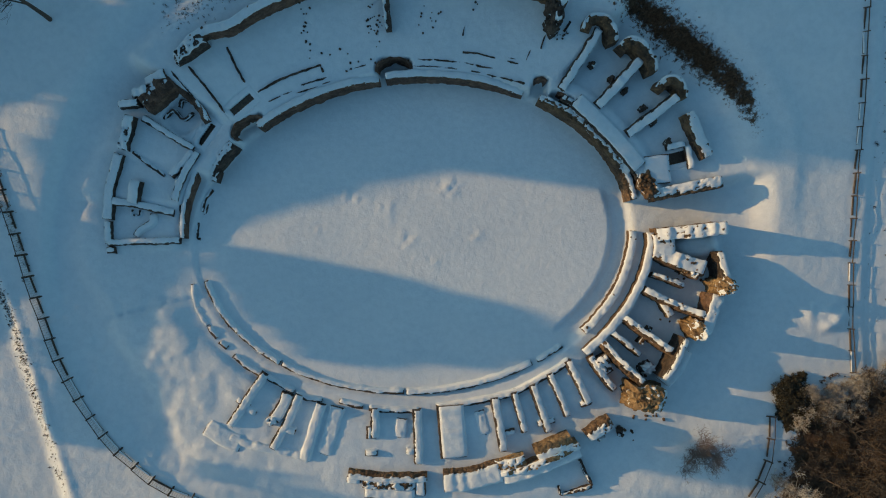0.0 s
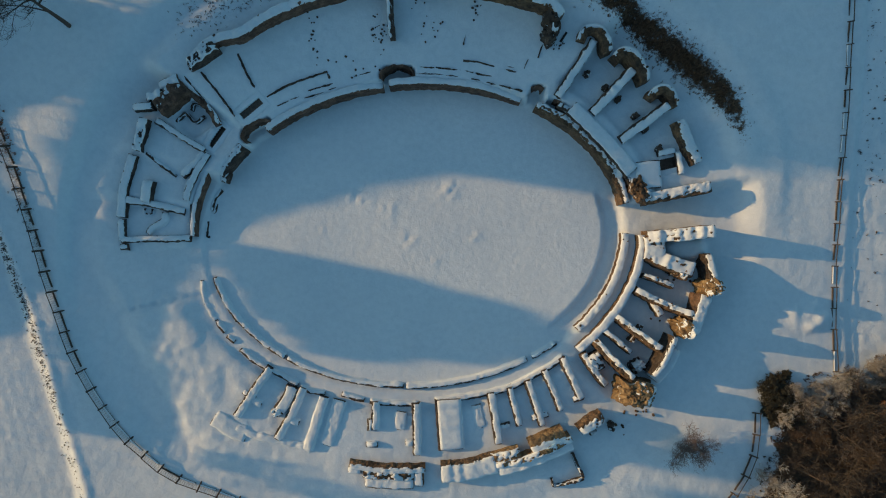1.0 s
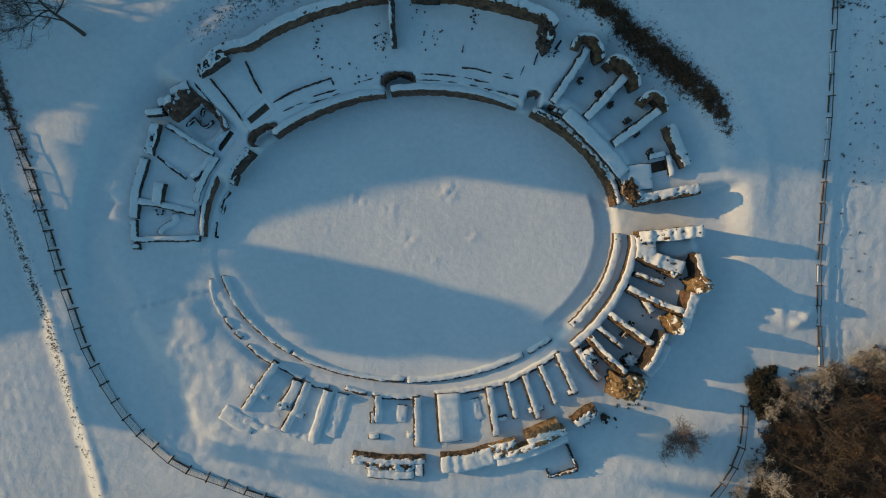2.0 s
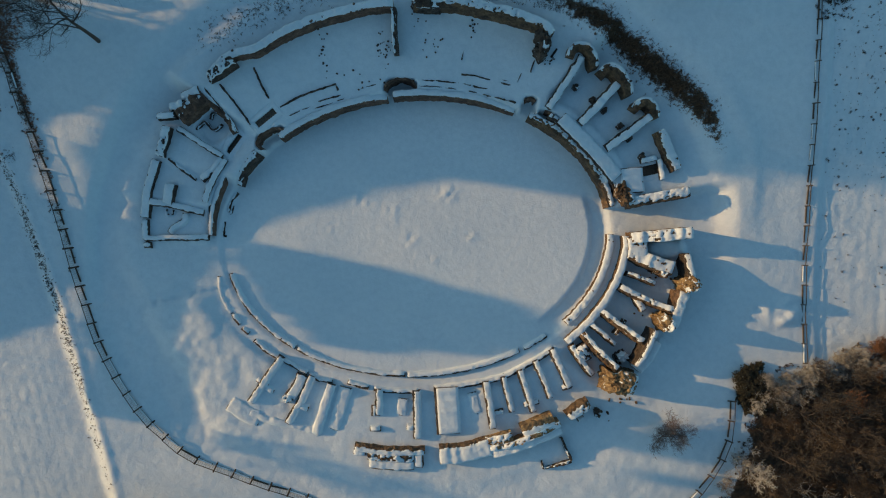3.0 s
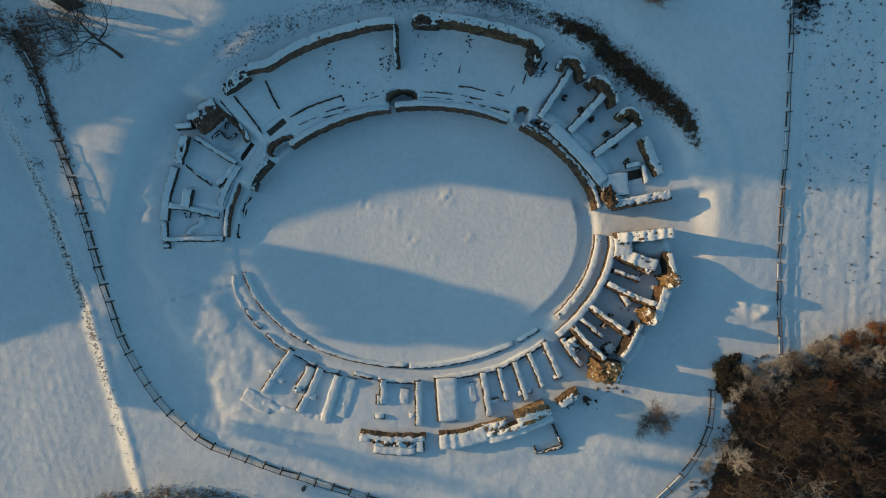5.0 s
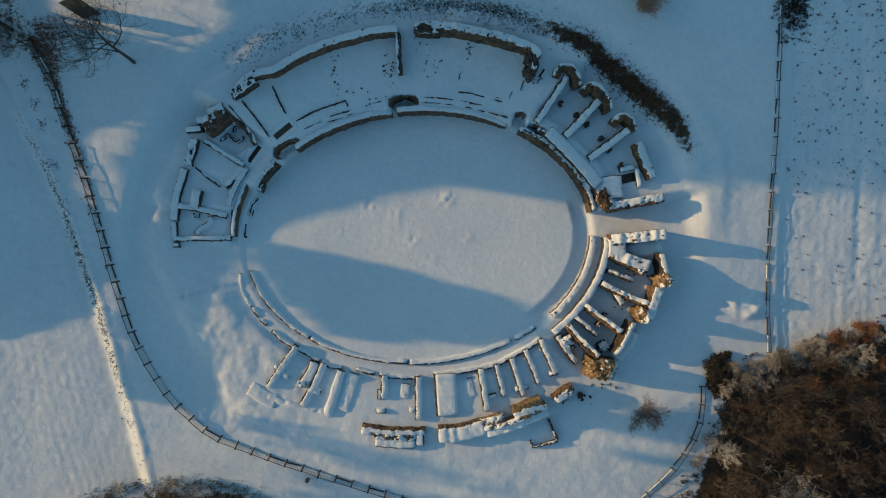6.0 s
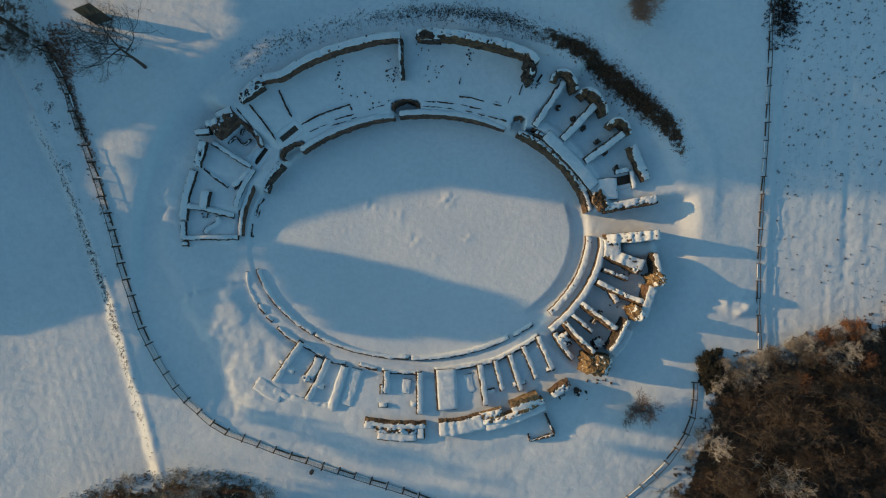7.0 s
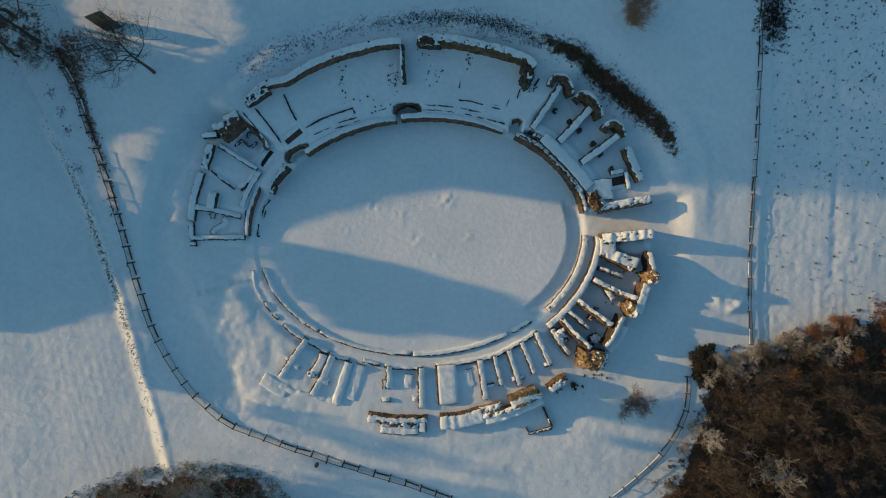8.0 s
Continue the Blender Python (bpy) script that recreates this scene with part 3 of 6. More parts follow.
def stone_mesh(k, mat):
    """One of a few rough block shapes, a metre across."""
    if (k, mat.name) not in STONES:
        rnd = random.Random(k + 40)
        verts = [(sx * 0.5 * rnd.uniform(0.72, 1.1), sy * 0.5 * rnd.uniform(0.72, 1.1), sz * 0.5 * rnd.uniform(0.72, 1.1)) for sx in (-1, 1) for sy in (-1, 1) for sz in (-1, 1)]
        verts += [(0.6, 0, 0.05), (-0.6, 0.05, 0), (0, 0.6, 0.02), (0.03, -0.6, 0), (0.05, 0, 0.58), (0, 0, -0.58)]
        sides = ((4, 6, 7, 5, 8), (0, 1, 3, 2, 9), (2, 3, 7, 6, 10), (0, 4, 5, 1, 11), (1, 5, 7, 3, 12), (0, 2, 6, 4, 13))
        faces = [(q[i], q[(i + 1) % 4], q[4]) for q in sides for i in range(4)]
        STONES[k, mat.name] = mesh_of("stone", verts, faces, mat)
    return STONES[k, mat.name]


def stone_pit(label, x, y, hl, hw, turn, top, floor):
    """A rectangular pit lined with masonry, open to the sky."""
    t = 0.25
    ring = [(a * (hl + e), b * (hw + e)) for e in (0, t) for a, b in ((-1, -1), (1, -1), (1, 1), (-1, 1))]
    verts = [(u, v, z) for (u, v), z in zip(ring[:4] * 2 + ring[4:] * 2, [floor] * 4 + [top] * 4 + [top] * 4 + [floor - 0.3] * 4)]
    faces = [(3, 2, 1, 0)[::-1]]
    for k in range(4):
        n = (k + 1) % 4
        faces += [(n, k, k + 4, n + 4)[::-1], (k + 4, n + 4, n + 8, k + 8)[::-1], (k + 8, n + 8, n + 12, k + 12)[::-1]]
    pit = new("stone_pit", mesh_of("stone_pit", [(u, v, z - floor) for u, v, z in verts], faces, STONE_GREY))
    pit.matrix_basis = Matrix.Translation((x, y, floor)) @ Euler((0, 0, turn)).to_matrix().to_4x4()
    tagged(pit, label, "pit", "openings in the floors")
    # dark sheet across the bottom of the pit
    part("floor_earth", mesh_of("floor_earth", [(a * (hl - 0.01), b * (hw - 0.01), 0.03) for a, b in ((-1, -1), (1, -1), (1, 1), (-1, 1))], [(0, 1, 2, 3)], DARK_MATT), pit)
    collar, per = [], 24
    for e, sink in ((0.0, -0.3), (0.0, 0.0), (0.1, 0.0), (0.25, 0.0), (0.42, 0.0), (0.58, -0.12)):
        for k in range(per * 4):
            side, f = k // per, 2 * (k % per) / per - 1
            u, v = ((f, -1), (1, f), (-f, 1), (-1, -f))[side]
            u, v = u * (hl + e), v * (hw + e)
            if e == 0.0:
                u, v = u * (1 + 0.03 * math.sin(k * 1.7)), v * (1 + 0.05 * math.sin(k * 2.3))
            px, py = x + u * math.cos(turn) - v * math.sin(turn), y + u * math.sin(turn) + v * math.cos(turn)
            collar.append((u, v, float(ground_height(px, py, False)) + 0.02 + sink - floor))
    n = per * 4
    rim = [(r * n + k, r * n + n + k, r * n + n + (k + 1) % n, r * n + (k + 1) % n) for r in range(5) for k in range(n)]
    part("snow_collar", mesh_of("snow_collar", collar, rim, SNOW, True), pit, "white snow round the rim")
    return pit


# the arena's edge: tall on the north side, a low kerb on the south side
def arena_wall(label, a, b, d, thick, top, **more):
    count = max(3, int(abs(b - a) / 4) + 2)
    return ruin_wall(label, [ring_point(a + (b - a) * i / (count - 1), d) for i in range(count)], thick, top, group="walls round the arena", name="arena_wall", **more)


arena_wall("tall brown stone arena wall, snow level with its top", 94.0, 57.5, 0.33, 0.62, (1.84, 1.87, 1.84, 1.77, 1.1), rag=0.04, snow=1.0, bare=-1, bare_width=0.09, mat=STONE_DEEP, batter=0.02, depth=0.13)
arena_wall("tall brown stone arena wall between two niches", 130.5, 95.6, 0.33, 0.62, (1.67, 1.82, 1.84, 1.87, 1.82, 1.2), rag=0.04, snow=1.0, bare=-1, bare_width=0.09, mat=STONE_DEEP, batter=0.02, depth=0.13)
arena_wall("broken brown stone arena wall with patchy snow", 53, 7.5, 0.4, 0.7, (1.5, 1.75, 1.7, 1.55, 1.3), rag=0.12, snow=0.55, bare=-1, bare_width=0.3, mat=STONE)
arena_wall("ledge of the arena wall under patchy snow", 48.5, 11, 1.25, 0.5, (2.05, 2.05, 1.9, 1.75), rag=0.1, snow=0.5, bare=-1, bare_width=0.2, mat=STONE_GREY)
ruin_wall("broad terrace wall deep in smooth snow", [(11.31, 12.81), (13.22, 10.97), (15.04, 9.02), (16.80, 6.99)], 1.35, (2.25, 2.25, 2.2, 2.1), rag=0.05, snow=1.0, bare=-1, bare_width=0.08, mat=STONE_GREY, depth=0.15, group="walls round the arena")
arena_wall("dark curved stone wall end of the arena", 139, 151, 0.55, 0.75, (1.9, 1.8, 1.3), rag=0.1, snow=0.7, bare=1, bare_width=0.2)
ruin_wall("short snowy wall stump beside the arena", [(-19.96, 7.24), (-20.27, 6.25)], 0.55, 0.9, rag=0.15, snow=0.6, bare=1, mat=STONE_GREY)
ruin_wall("low kerb of stones almost buried in snow", [(-20.64, 5.61), (-21.30, 4.81), (-21.65, 3.67)], 0.24, 0.3, rag=0.06, snow=0.5, bare=1, bare_width=0.1, rise=(0.16, 0.14))
ruin_wall("low kerb of stones almost buried in snow", [(-22.00, 2.72), (-22.12, 1.37), (-21.82, 1.21)], 0.24, 0.3, rag=0.06, snow=0.5, bare=1, bare_width=0.1, rise=(0.16, 0.14))
ruin_wall("low kerb of stones almost buried in snow", [(-21.06, 4.32), (-21.42, 3.42)], 0.2, 0.3, rag=0.06, snow=0.5, bare=1, bare_width=0.1, rise=(0.16, 0.14))
arena_wall("low stone kerb of the arena heaped with snow", -170, -132, -0.05, 0.42, (0.34, 0.38), rag=0.09, snow=0.92, bare=-1, bare_width=0.13, depth=0.13)
arena_wall("low stone kerb of the arena heaped with snow", -131.5, -96, -0.05, 0.42, 0.38, rag=0.07, snow=0.95, bare=-1, bare_width=0.12, depth=0.13)
arena_wall("low stone kerb of the arena heaped with snow", -95.3, -60, 0.0, 0.45, 0.38, rag=0.07, snow=0.97, bare=-1, bare_width=0.1, depth=0.13)
arena_wall("thin line of kerb stones in the snow", -58.5, -50, 0.1, 0.3, 0.3, rag=0.07, snow=0.8, bare=-1, bare_width=0.1)
arena_wall("sunlit arena wall with snow along its top", -42.5, -3.5, 0.3, 0.62, (0.46, 0.5, 0.5), rag=0.07, snow=0.92, drift=False, mat=STONE, depth=0.14)
# second ring wall
ruin_wall("sunlit ring wall of brown stone topped with snow", [(18.05, 1.40), (17.94, -0.49), (17.18, -2.86), (15.82, -5.33), (14.11, -7.39), (12.21, -9.16)], 0.62, (1.2, 1.15, 1.1, 0.9), rag=0.08, snow=0.93, drift=False, mat=STONE, depth=0.14)
ruin_wall("low ring wall behind the arena kerb under snow", [(-22.55, -2.75), (-22.38, -4.20), (-21.85, -5.55), (-21.20, -6.50)], 0.35, 0.5, rag=0.05, snow=1.0, bare=-1, bare_width=0.02, depth=0.12, rise=(0.1, 0.12))
ruin_wall("low ring wall behind the arena kerb under snow", [(-21.12, -6.57), (-20.37, -7.57)], 0.36, 0.5, rag=0.05, snow=0.9, bare=-1, bare_width=0.13, depth=0.12, rise=(0.22, 0.22))
ruin_wall("low ring wall behind the arena kerb under snow", [(-20.18, -7.93), (-19.49, -8.49)], 0.36, 0.5, rag=0.05, snow=0.9, bare=-1, bare_width=0.13, depth=0.12, rise=(0.22, 0.22))
ruin_wall("low ring wall behind the arena kerb under snow", [(-18.94, -9.15), (-17.77, -10.17), (-16.30, -11.00)], 0.38, 0.5, rag=0.05, snow=0.95, bare=-1, bare_width=0.13, depth=0.12, rise=(0.26, 0.28))
ruin_wall("low ring wall joining two room walls", [(-16.10, -11.10), (-14.59, -11.98), (-13.60, -12.45)], 0.36, 0.5, rag=0.05, snow=0.95, bare=-1, bare_width=0.14, depth=0.12, rise=(0.26, 0.28))
ruin_wall("low ring wall joining two room walls", [(-13.50, -12.70), (-12.59, -13.00), (-11.08, -13.25)], 0.38, 0.5, rag=0.05, snow=0.95, bare=-1, bare_width=0.14, depth=0.12, rise=(0.28, 0.28))
ruin_wall("low ring wall joining two room walls", [(-9.57, -13.32), (-8.47, -13.64), (-7.47, -13.91)], 0.42, 0.5, rag=0.05, snow=0.95, bare=-1, bare_width=0.16, depth=0.12, rise=(0.26, 0.28))
ruin_wall("low ring wall at the back of a room", [(-6.95, -14.02), (-4.82, -14.22), (-2.50, -14.30)], 0.4, 0.5, rag=0.05, snow=0.97, bare=-1, bare_width=0.15, depth=0.12, rise=(0.3, 0.3))
ruin_wall("low ring wall at the back of a room", [(-0.94, -14.00), (1.48, -13.70), (4.00, -13.25), (5.76, -12.80), (7.12, -12.24), (8.53, -11.45), (9.79, -10.74), (11.00, -9.90)], 0.5, 0.5, rag=0.05, snow=1.0, bare=-1, bare_width=0.14, depth=0.12, rise=(0.34, 0.36))

# south rooms: low radial walls
LOW = "low radial room wall of grey stone under snow"
ruin_wall(LOW, [(-16.14, -10.73), (-17.56, -12.78), (-19.23, -15.26)], 0.62, 0.85, bare=-1, snow=0.95, depth=0.2)
ruin_wall("short buttress of a room wall under snow", [(-18.60, -13.00), (-17.51, -13.71)], 0.5, 0.75, bare=-1, snow=0.9)
ruin_wall("short buttress of a room wall under snow", [(-17.81, -13.71), (-16.92, -14.27)], 0.4, 0.75, snow=0.95)
ruin_wall("broad low foundation wall buried in snow", [(-21.30, -15.35), (-19.40, -16.55), (-18.30, -16.95)], 1.5, 0.72, snow=1.0, rag=0.05, rise=(0.2, 0.2, 0.12))
ruin_wall("low foundation wall buried in snow", [(-19.33, -16.23), (-17.60, -17.06), (-14.61, -17.71), (-12.23, -18.42)], 0.55, 0.62, snow=1.0, rag=0.08, rise=(0.18, 0.14, 0.05))
ruin_wall(LOW, [(-13.10, -12.65), (-14.19, -15.05), (-15.54, -17.36)], 0.62, 0.85, bare=-1, snow=0.95, depth=0.2)
ruin_wall("broad low wall beside a room, heaped with snow", [(-14.09, -12.53), (-14.62, -13.75), (-15.32, -14.73)], 1.0, 0.78, bare=-1, bare_width=0.12, snow=0.95, rag=0.08)
ruin_wall("short buttress of a room wall under snow", [(-14.54, -15.45), (-13.45, -15.96)], 0.45, 0.78, snow=0.95)
rubble_mass("small heap of dark stones in a snowy room", *(-15.51, -14.86), 0.5, 0.45, 20, 0.85, snow=0.35, stones=6, mat=STONE_GREY, seed=3)
ruin_wall("rounded room wall buried in smooth snow", [(-11.12, -13.48), (-11.90, -15.93), (-12.70, -18.46)], 0.75, (0.85, 0.8, 0.6), snow=1.0, depth=0.28, rag=0.05)
ruin_wall("mound of snow over a fallen room wall", [(-9.74, -13.82), (-10.32, -15.97), (-11.01, -18.01)], 1.1, (0.62, 0.6, 0.5), snow=1.0, depth=0.2, rag=0.05)
ruin_wall(LOW, [(-6.44, -13.93), (-6.46, -16.54)], 0.6, 0.85, bare=-1, snow=0.95)
ruin_wall("stub of a room wall with a snowy top", [(-7.29, -17.92), (-6.19, -17.93)], 0.5, 0.7, bare=-1, snow=0.85)
ruin_wall("short buttress of a room wall under snow", [(-6.95, -15.53), (-6.96, -16.63)], 0.35, 0.75, bare=-1, snow=0.85)
ruin_wall(LOW, [(-2.70, -14.08), (-2.61, -16.58), (-2.59, -18.89)], 0.68, 0.85, bare=-1, snow=0.97, bare_width=0.13)
ruin_wall("short buttress of a room wall under snow", [(-3.63, -17.77), (-2.88, -17.78)], 0.4, 0.75, snow=0.9)
ruin_wall("snow-covered spill inside a room", [(-3.97, -14.95), (-4.18, -16.61)], 0.9, 0.5, snow=1.0, rag=0.06)
ruin_wall("broad platform of a filled room deep in snow", [(0.28, -13.75), (0.42, -16.10), (0.58, -18.38)], 2.3, (0.84, 0.84, 0.8), snow=1.0, rag=0.1, bare=-1, bare_width=0.1, depth=0.2)
ruin_wall("snow drift inside a room", [(2.88, -14.32), (3.46, -16.44)], 0.8, 0.45, snow=1.0, rag=0.06)
ruin_wall(LOW, [(4.21, -13.12), (4.64, -15.58), (4.96, -17.83)], 0.66, 0.95, bare=-1, snow=0.97, bare_width=0.13)
ruin_wall("short buttress of a room wall under snow", [(5.13, -16.23), (6.03, -16.04)], 0.4, 0.8, snow=0.9, bare=1)
ruin_wall(LOW, [(5.93, -12.65), (6.44, -14.60), (6.88, -16.15)], 0.5, 0.95, bare=-1, snow=0.95)
ruin_wall(LOW, [(7.56, -11.98), (8.30, -14.12), (8.98, -16.13)], 0.58, 1.0, bare=-1, snow=0.95)
ruin_wall("short buttress of a room wall under snow", [(8.03, -15.47), (9.54, -15.13)], 0.45, 0.85, snow=0.9, bare=-1)
ruin_wall(LOW, [(9.10, -11.00), (9.95, -12.99), (10.64, -14.74)], 0.52, 1.0, bare=-1, snow=0.95)
ruin_wall(LOW, [(10.75, -9.88), (11.76, -12.01), (12.54, -13.67)], 0.6, 1.05, bare=-1, snow=0.97)
ruin_wall("hooked end of a room wall", [(12.75, -13.52), (11.84, -13.81)], 0.4, 0.9, snow=0.85, bare=1)

# south outer wall
OUTER = "walls of the outer ring"
ruin_wall("long outer wall with a brown stone face and snowy top", [(-8.80, -19.66), (-5.40, -20.05), (-1.80, -20.06)], 0.72, (0.8, 0.9, 0.85), rag=0.08, snow=0.95, bare=1, bare_width=0.34, mat=STONE, group=OUTER)
ruin_wall("broken course of dark stones between two banks of snow", [(-7.55, -20.64), (-5.24, -20.76), (-2.85, -20.88)], 0.62, (0.8, 0.85, 0.8), rag=0.14, snow=0.42, mat=STONE, group=OUTER, drift=False)
ruin_wall("block of the outer wall under a smooth lump of snow", [(-8.90, -20.12), (-7.70, -20.25)], 0.6, 0.72, rag=0.05, snow=1.0, mat=STONE, group=OUTER)
ruin_wall("end of the outer wall rounded with snow", [(-2.35, -20.35), (-2.38, -21.75)], 0.75, 0.75, rag=0.05, snow=1.0, bare=1, bare_width=0.06, mat=STONE, group=OUTER)
ruin_wall("snow bank piled against the outer wall", [(-7.35, -21.42), (-5.10, -21.60), (-2.90, -21.62)], 0.85, 0.72, rag=0.07, snow=1.0, bare=-1, bare_width=0.1, mat=STONE, group=OUTER, depth=0.22)
ruin_wall("outer wall of brown stone buried under thick snow", [(-0.35, -20.38), (1.30, -20.26), (3.00, -19.92), (4.75, -19.42)], 1.75, (0.95, 1.0, 1.1), rag=0.06, snow=1.0, bare=1, bare_width=0.2, mat=STONE, group=OUTER, depth=0.18)
ruin_wall("sunlit broken outer wall of bare brown stones", [(4.30, -19.10), (5.60, -18.75), (6.85, -18.40)], 0.85, (1.15, 1.35, 1.5), rag=0.12, snow=0.35, mat=STONE_OCHRE_LIT, group=OUTER, drift=False)
ruin_wall("sunlit outer wall with an ochre face and snowy top", [(7.75, -17.90), (9.30, -17.25), (10.85, -16.58)], 1.15, (1.6, 1.9, 2.2), rag=0.1, snow=0.95, bare=1, bare_width=0.62, mat=STONE_OCHRE_LIT, group=OUTER, depth=0.13)
ruin_wall("broken course of ochre stones along the outer wall", [(4.50, -19.62), (6.50, -19.22), (8.50, -18.40), (10.30, -17.45), (11.40, -16.86)], 0.5, (1.3, 1.5, 1.75, 2.05, 2.3), rag=0.16, snow=0.45, mat=STONE_OCHRE_LIT, group=OUTER, drift=False, depth=0.12)
ruin_wall("long bank of snow on the outer foot of the wall", [(4.90, -20.22), (6.70, -19.70), (8.30, -19.10), (9.90, -18.35), (11.50, -17.50)], 0.85, (1.1, 1.2, 1.4, 1.6, 1.8), rag=0.1, snow=0.97, mat=STONE_OCHRE_LIT, group=OUTER, drift=False, depth=0.2)
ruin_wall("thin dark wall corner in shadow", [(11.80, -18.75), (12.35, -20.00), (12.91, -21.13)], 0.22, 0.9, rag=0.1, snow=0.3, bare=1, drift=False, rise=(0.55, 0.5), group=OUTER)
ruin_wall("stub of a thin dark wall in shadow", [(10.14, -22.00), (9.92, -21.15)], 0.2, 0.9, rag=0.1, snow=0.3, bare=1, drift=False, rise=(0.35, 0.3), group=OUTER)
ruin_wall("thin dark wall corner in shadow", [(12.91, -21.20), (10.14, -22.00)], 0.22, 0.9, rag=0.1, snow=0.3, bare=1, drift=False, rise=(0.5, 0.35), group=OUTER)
ruin_wall("broken piece of outer wall under snow", [(12.25, -16.42), (13.22, -15.65), (14.35, -15.00)], 0.85, (1.8, 2.0), rag=0.25, snow=0.6, mat=STONE, group=OUTER, bare=1, bare_width=0.25)
rubble_mass("small fallen block in the snow", *(15.32, -16.15), 0.35, 0.5, 15, 1.1, snow=0.45, stones=2, mat=STONE_GREY, seed=9)
rubble_mass("small fallen block in the snow", *(13.62, -16.73), 0.4, 0.25, 25, 0.9, snow=0.6, stones=2, mat=STONE_GREY, seed=10)

# south-east rooms: taller sunlit walls
SUNLIT = "sunlit room wall of ochre rubble under broken snow"
TALL = "tall walls of the eastern rooms"
ruin_wall("rough wall end beside the eastern gate, snow-topped", [(18.29, 1.18), (20.80, 1.39), (23.74, 1.72)], 1.05, (2.2, 2.7, 3.5), rag=0.2, snow=0.68, mat=STONE, group=TALL)
ruin_wall("thick wall core of rubble spread with snow", [(18.61, -0.29), (20.14, -1.08), (22.44, -1.84)], 1.35, (1.65, 1.85, 2.0), rag=0.14, snow=0.8, bare=-1, bare_width=0.2, mat=STONE, group=TALL, depth=0.12)
ruin_wall("rubble spread with snow where two walls meet", [(18.86, 1.38), (19.05, 0.20), (18.94, -0.88)], 1.7, (1.7, 1.7), rag=0.12, snow=0.66, mat=STONE, group=TALL, depth=0.12)
rubble_mass("loose stones along the broken edge of the wall core", *(21.44, -2.18), 0.75, 0.4, -25, 1.9, snow=0.2, lee=0.2, stones=10, mat=STONE, seed=51)
# grey stone darkens this wall to add the gate wall's shade
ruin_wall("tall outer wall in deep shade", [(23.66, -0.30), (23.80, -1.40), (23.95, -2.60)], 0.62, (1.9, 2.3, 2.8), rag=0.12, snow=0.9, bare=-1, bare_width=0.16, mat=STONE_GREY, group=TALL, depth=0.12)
rubble_mass("tall sunlit stump of ochre rubble masonry", *(23.84, -3.27), 0.78, 0.9, 10, 3.8, snow=0.42, lee=0.5, stones=22, mat=STONE_OCHRE_LIT, seed=21)
# dark brown stone stands in for shade on the inner face
ruin_wall("tall outer wall, ochre face darkened for shade, snow drift", [(23.38, -4.03), (22.88, -5.65), (22.37, -7.48)], 1.0, (2.3, 2.1, 1.9), rag=0.2, snow=0.85, bare=-1, bare_width=0.06, mat=STONE_DEEP, group=TALL)
rubble_mass("ochre wall end with stones and snow", *(21.59, -7.04), 0.75, 0.95, 20, 3.4, snow=0.3, stones=18, mat=STONE_OCHRE_LIT, seed=22)
ruin_wall(SUNLIT, [(18.17, -2.27), (19.55, -2.77), (20.98, -3.33)], 0.45, 1.25, rag=0.12, snow=0.8, bare=-1, bare_width=0.14, mat=STONE, group=TALL)
ruin_wall(SUNLIT, [(17.43, -3.63), (19.20, -4.59), (20.88, -5.30), (22.51, -5.95)], 0.66, (1.25, 1.45, 1.65, 2.05), rag=0.16, snow=0.7, bare=-1, bare_width=0.22, mat=STONE, group=TALL)
ruin_wall("broken buttress of a room wall", [(19.10, -4.74), (19.86, -5.96)], 0.5, 1.25, rag=0.2, snow=0.6, mat=STONE, group=TALL)
ruin_wall(SUNLIT, [(15.52, -6.00), (17.43, -7.50), (19.37, -8.89)], 0.62, (1.25, 1.75, 2.55), rag=0.18, snow=0.62, bare=-1, bare_width=0.24, mat=STONE, group=TALL)
ruin_wall("short buttress in shade", [(17.77, -7.52), (18.12, -6.93)], 0.3, 1.05, rag=0.1, snow=0.3, mat=STONE, group=TALL)
ruin_wall("short buttress in shade", [(17.47, -7.82), (17.07, -8.41)], 0.3, 1.05, rag=0.1, snow=0.2, mat=STONE, group=TALL)
ruin_wall(SUNLIT, [(14.40, -7.14), (15.68, -8.19), (17.06, -9.40)], 0.42, 1.15, rag=0.12, snow=0.72, bare=-1, bare_width=0.14, mat=STONE, group=TALL)
ruin_wall(SUNLIT, [(13.57, -8.15), (15.09, -9.86), (16.87, -11.59)], 0.68, (1.15, 1.7, 2.3), rag=0.2, snow=0.55, bare=-1, bare_width=0.3, mat=STONE, group=TALL)
ruin_wall("end wall of a room, spread with snow and rubble", [(12.72, -9.47), (13.70, -11.07), (14.91, -12.55)], 0.6, (1.05, 0.95, 0.75), rag=0.15, snow=0.75, bare=-1, bare_width=0.14, mat=STONE, group=TALL)
ruin_wall("rubble fill of a room under thin snow", [(13.50, -9.47), (14.31, -10.99)], 1.1, 1.15, rag=0.25, snow=0.6, mat=STONE_GREY, group=TALL)
# grey stone instead of brown: shade put into this face's colour
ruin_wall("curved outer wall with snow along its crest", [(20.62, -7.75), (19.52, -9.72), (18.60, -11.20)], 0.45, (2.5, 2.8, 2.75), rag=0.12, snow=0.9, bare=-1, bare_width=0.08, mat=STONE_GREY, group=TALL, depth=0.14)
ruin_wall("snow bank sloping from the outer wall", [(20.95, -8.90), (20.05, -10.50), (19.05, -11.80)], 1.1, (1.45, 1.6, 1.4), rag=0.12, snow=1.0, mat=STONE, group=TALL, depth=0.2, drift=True)
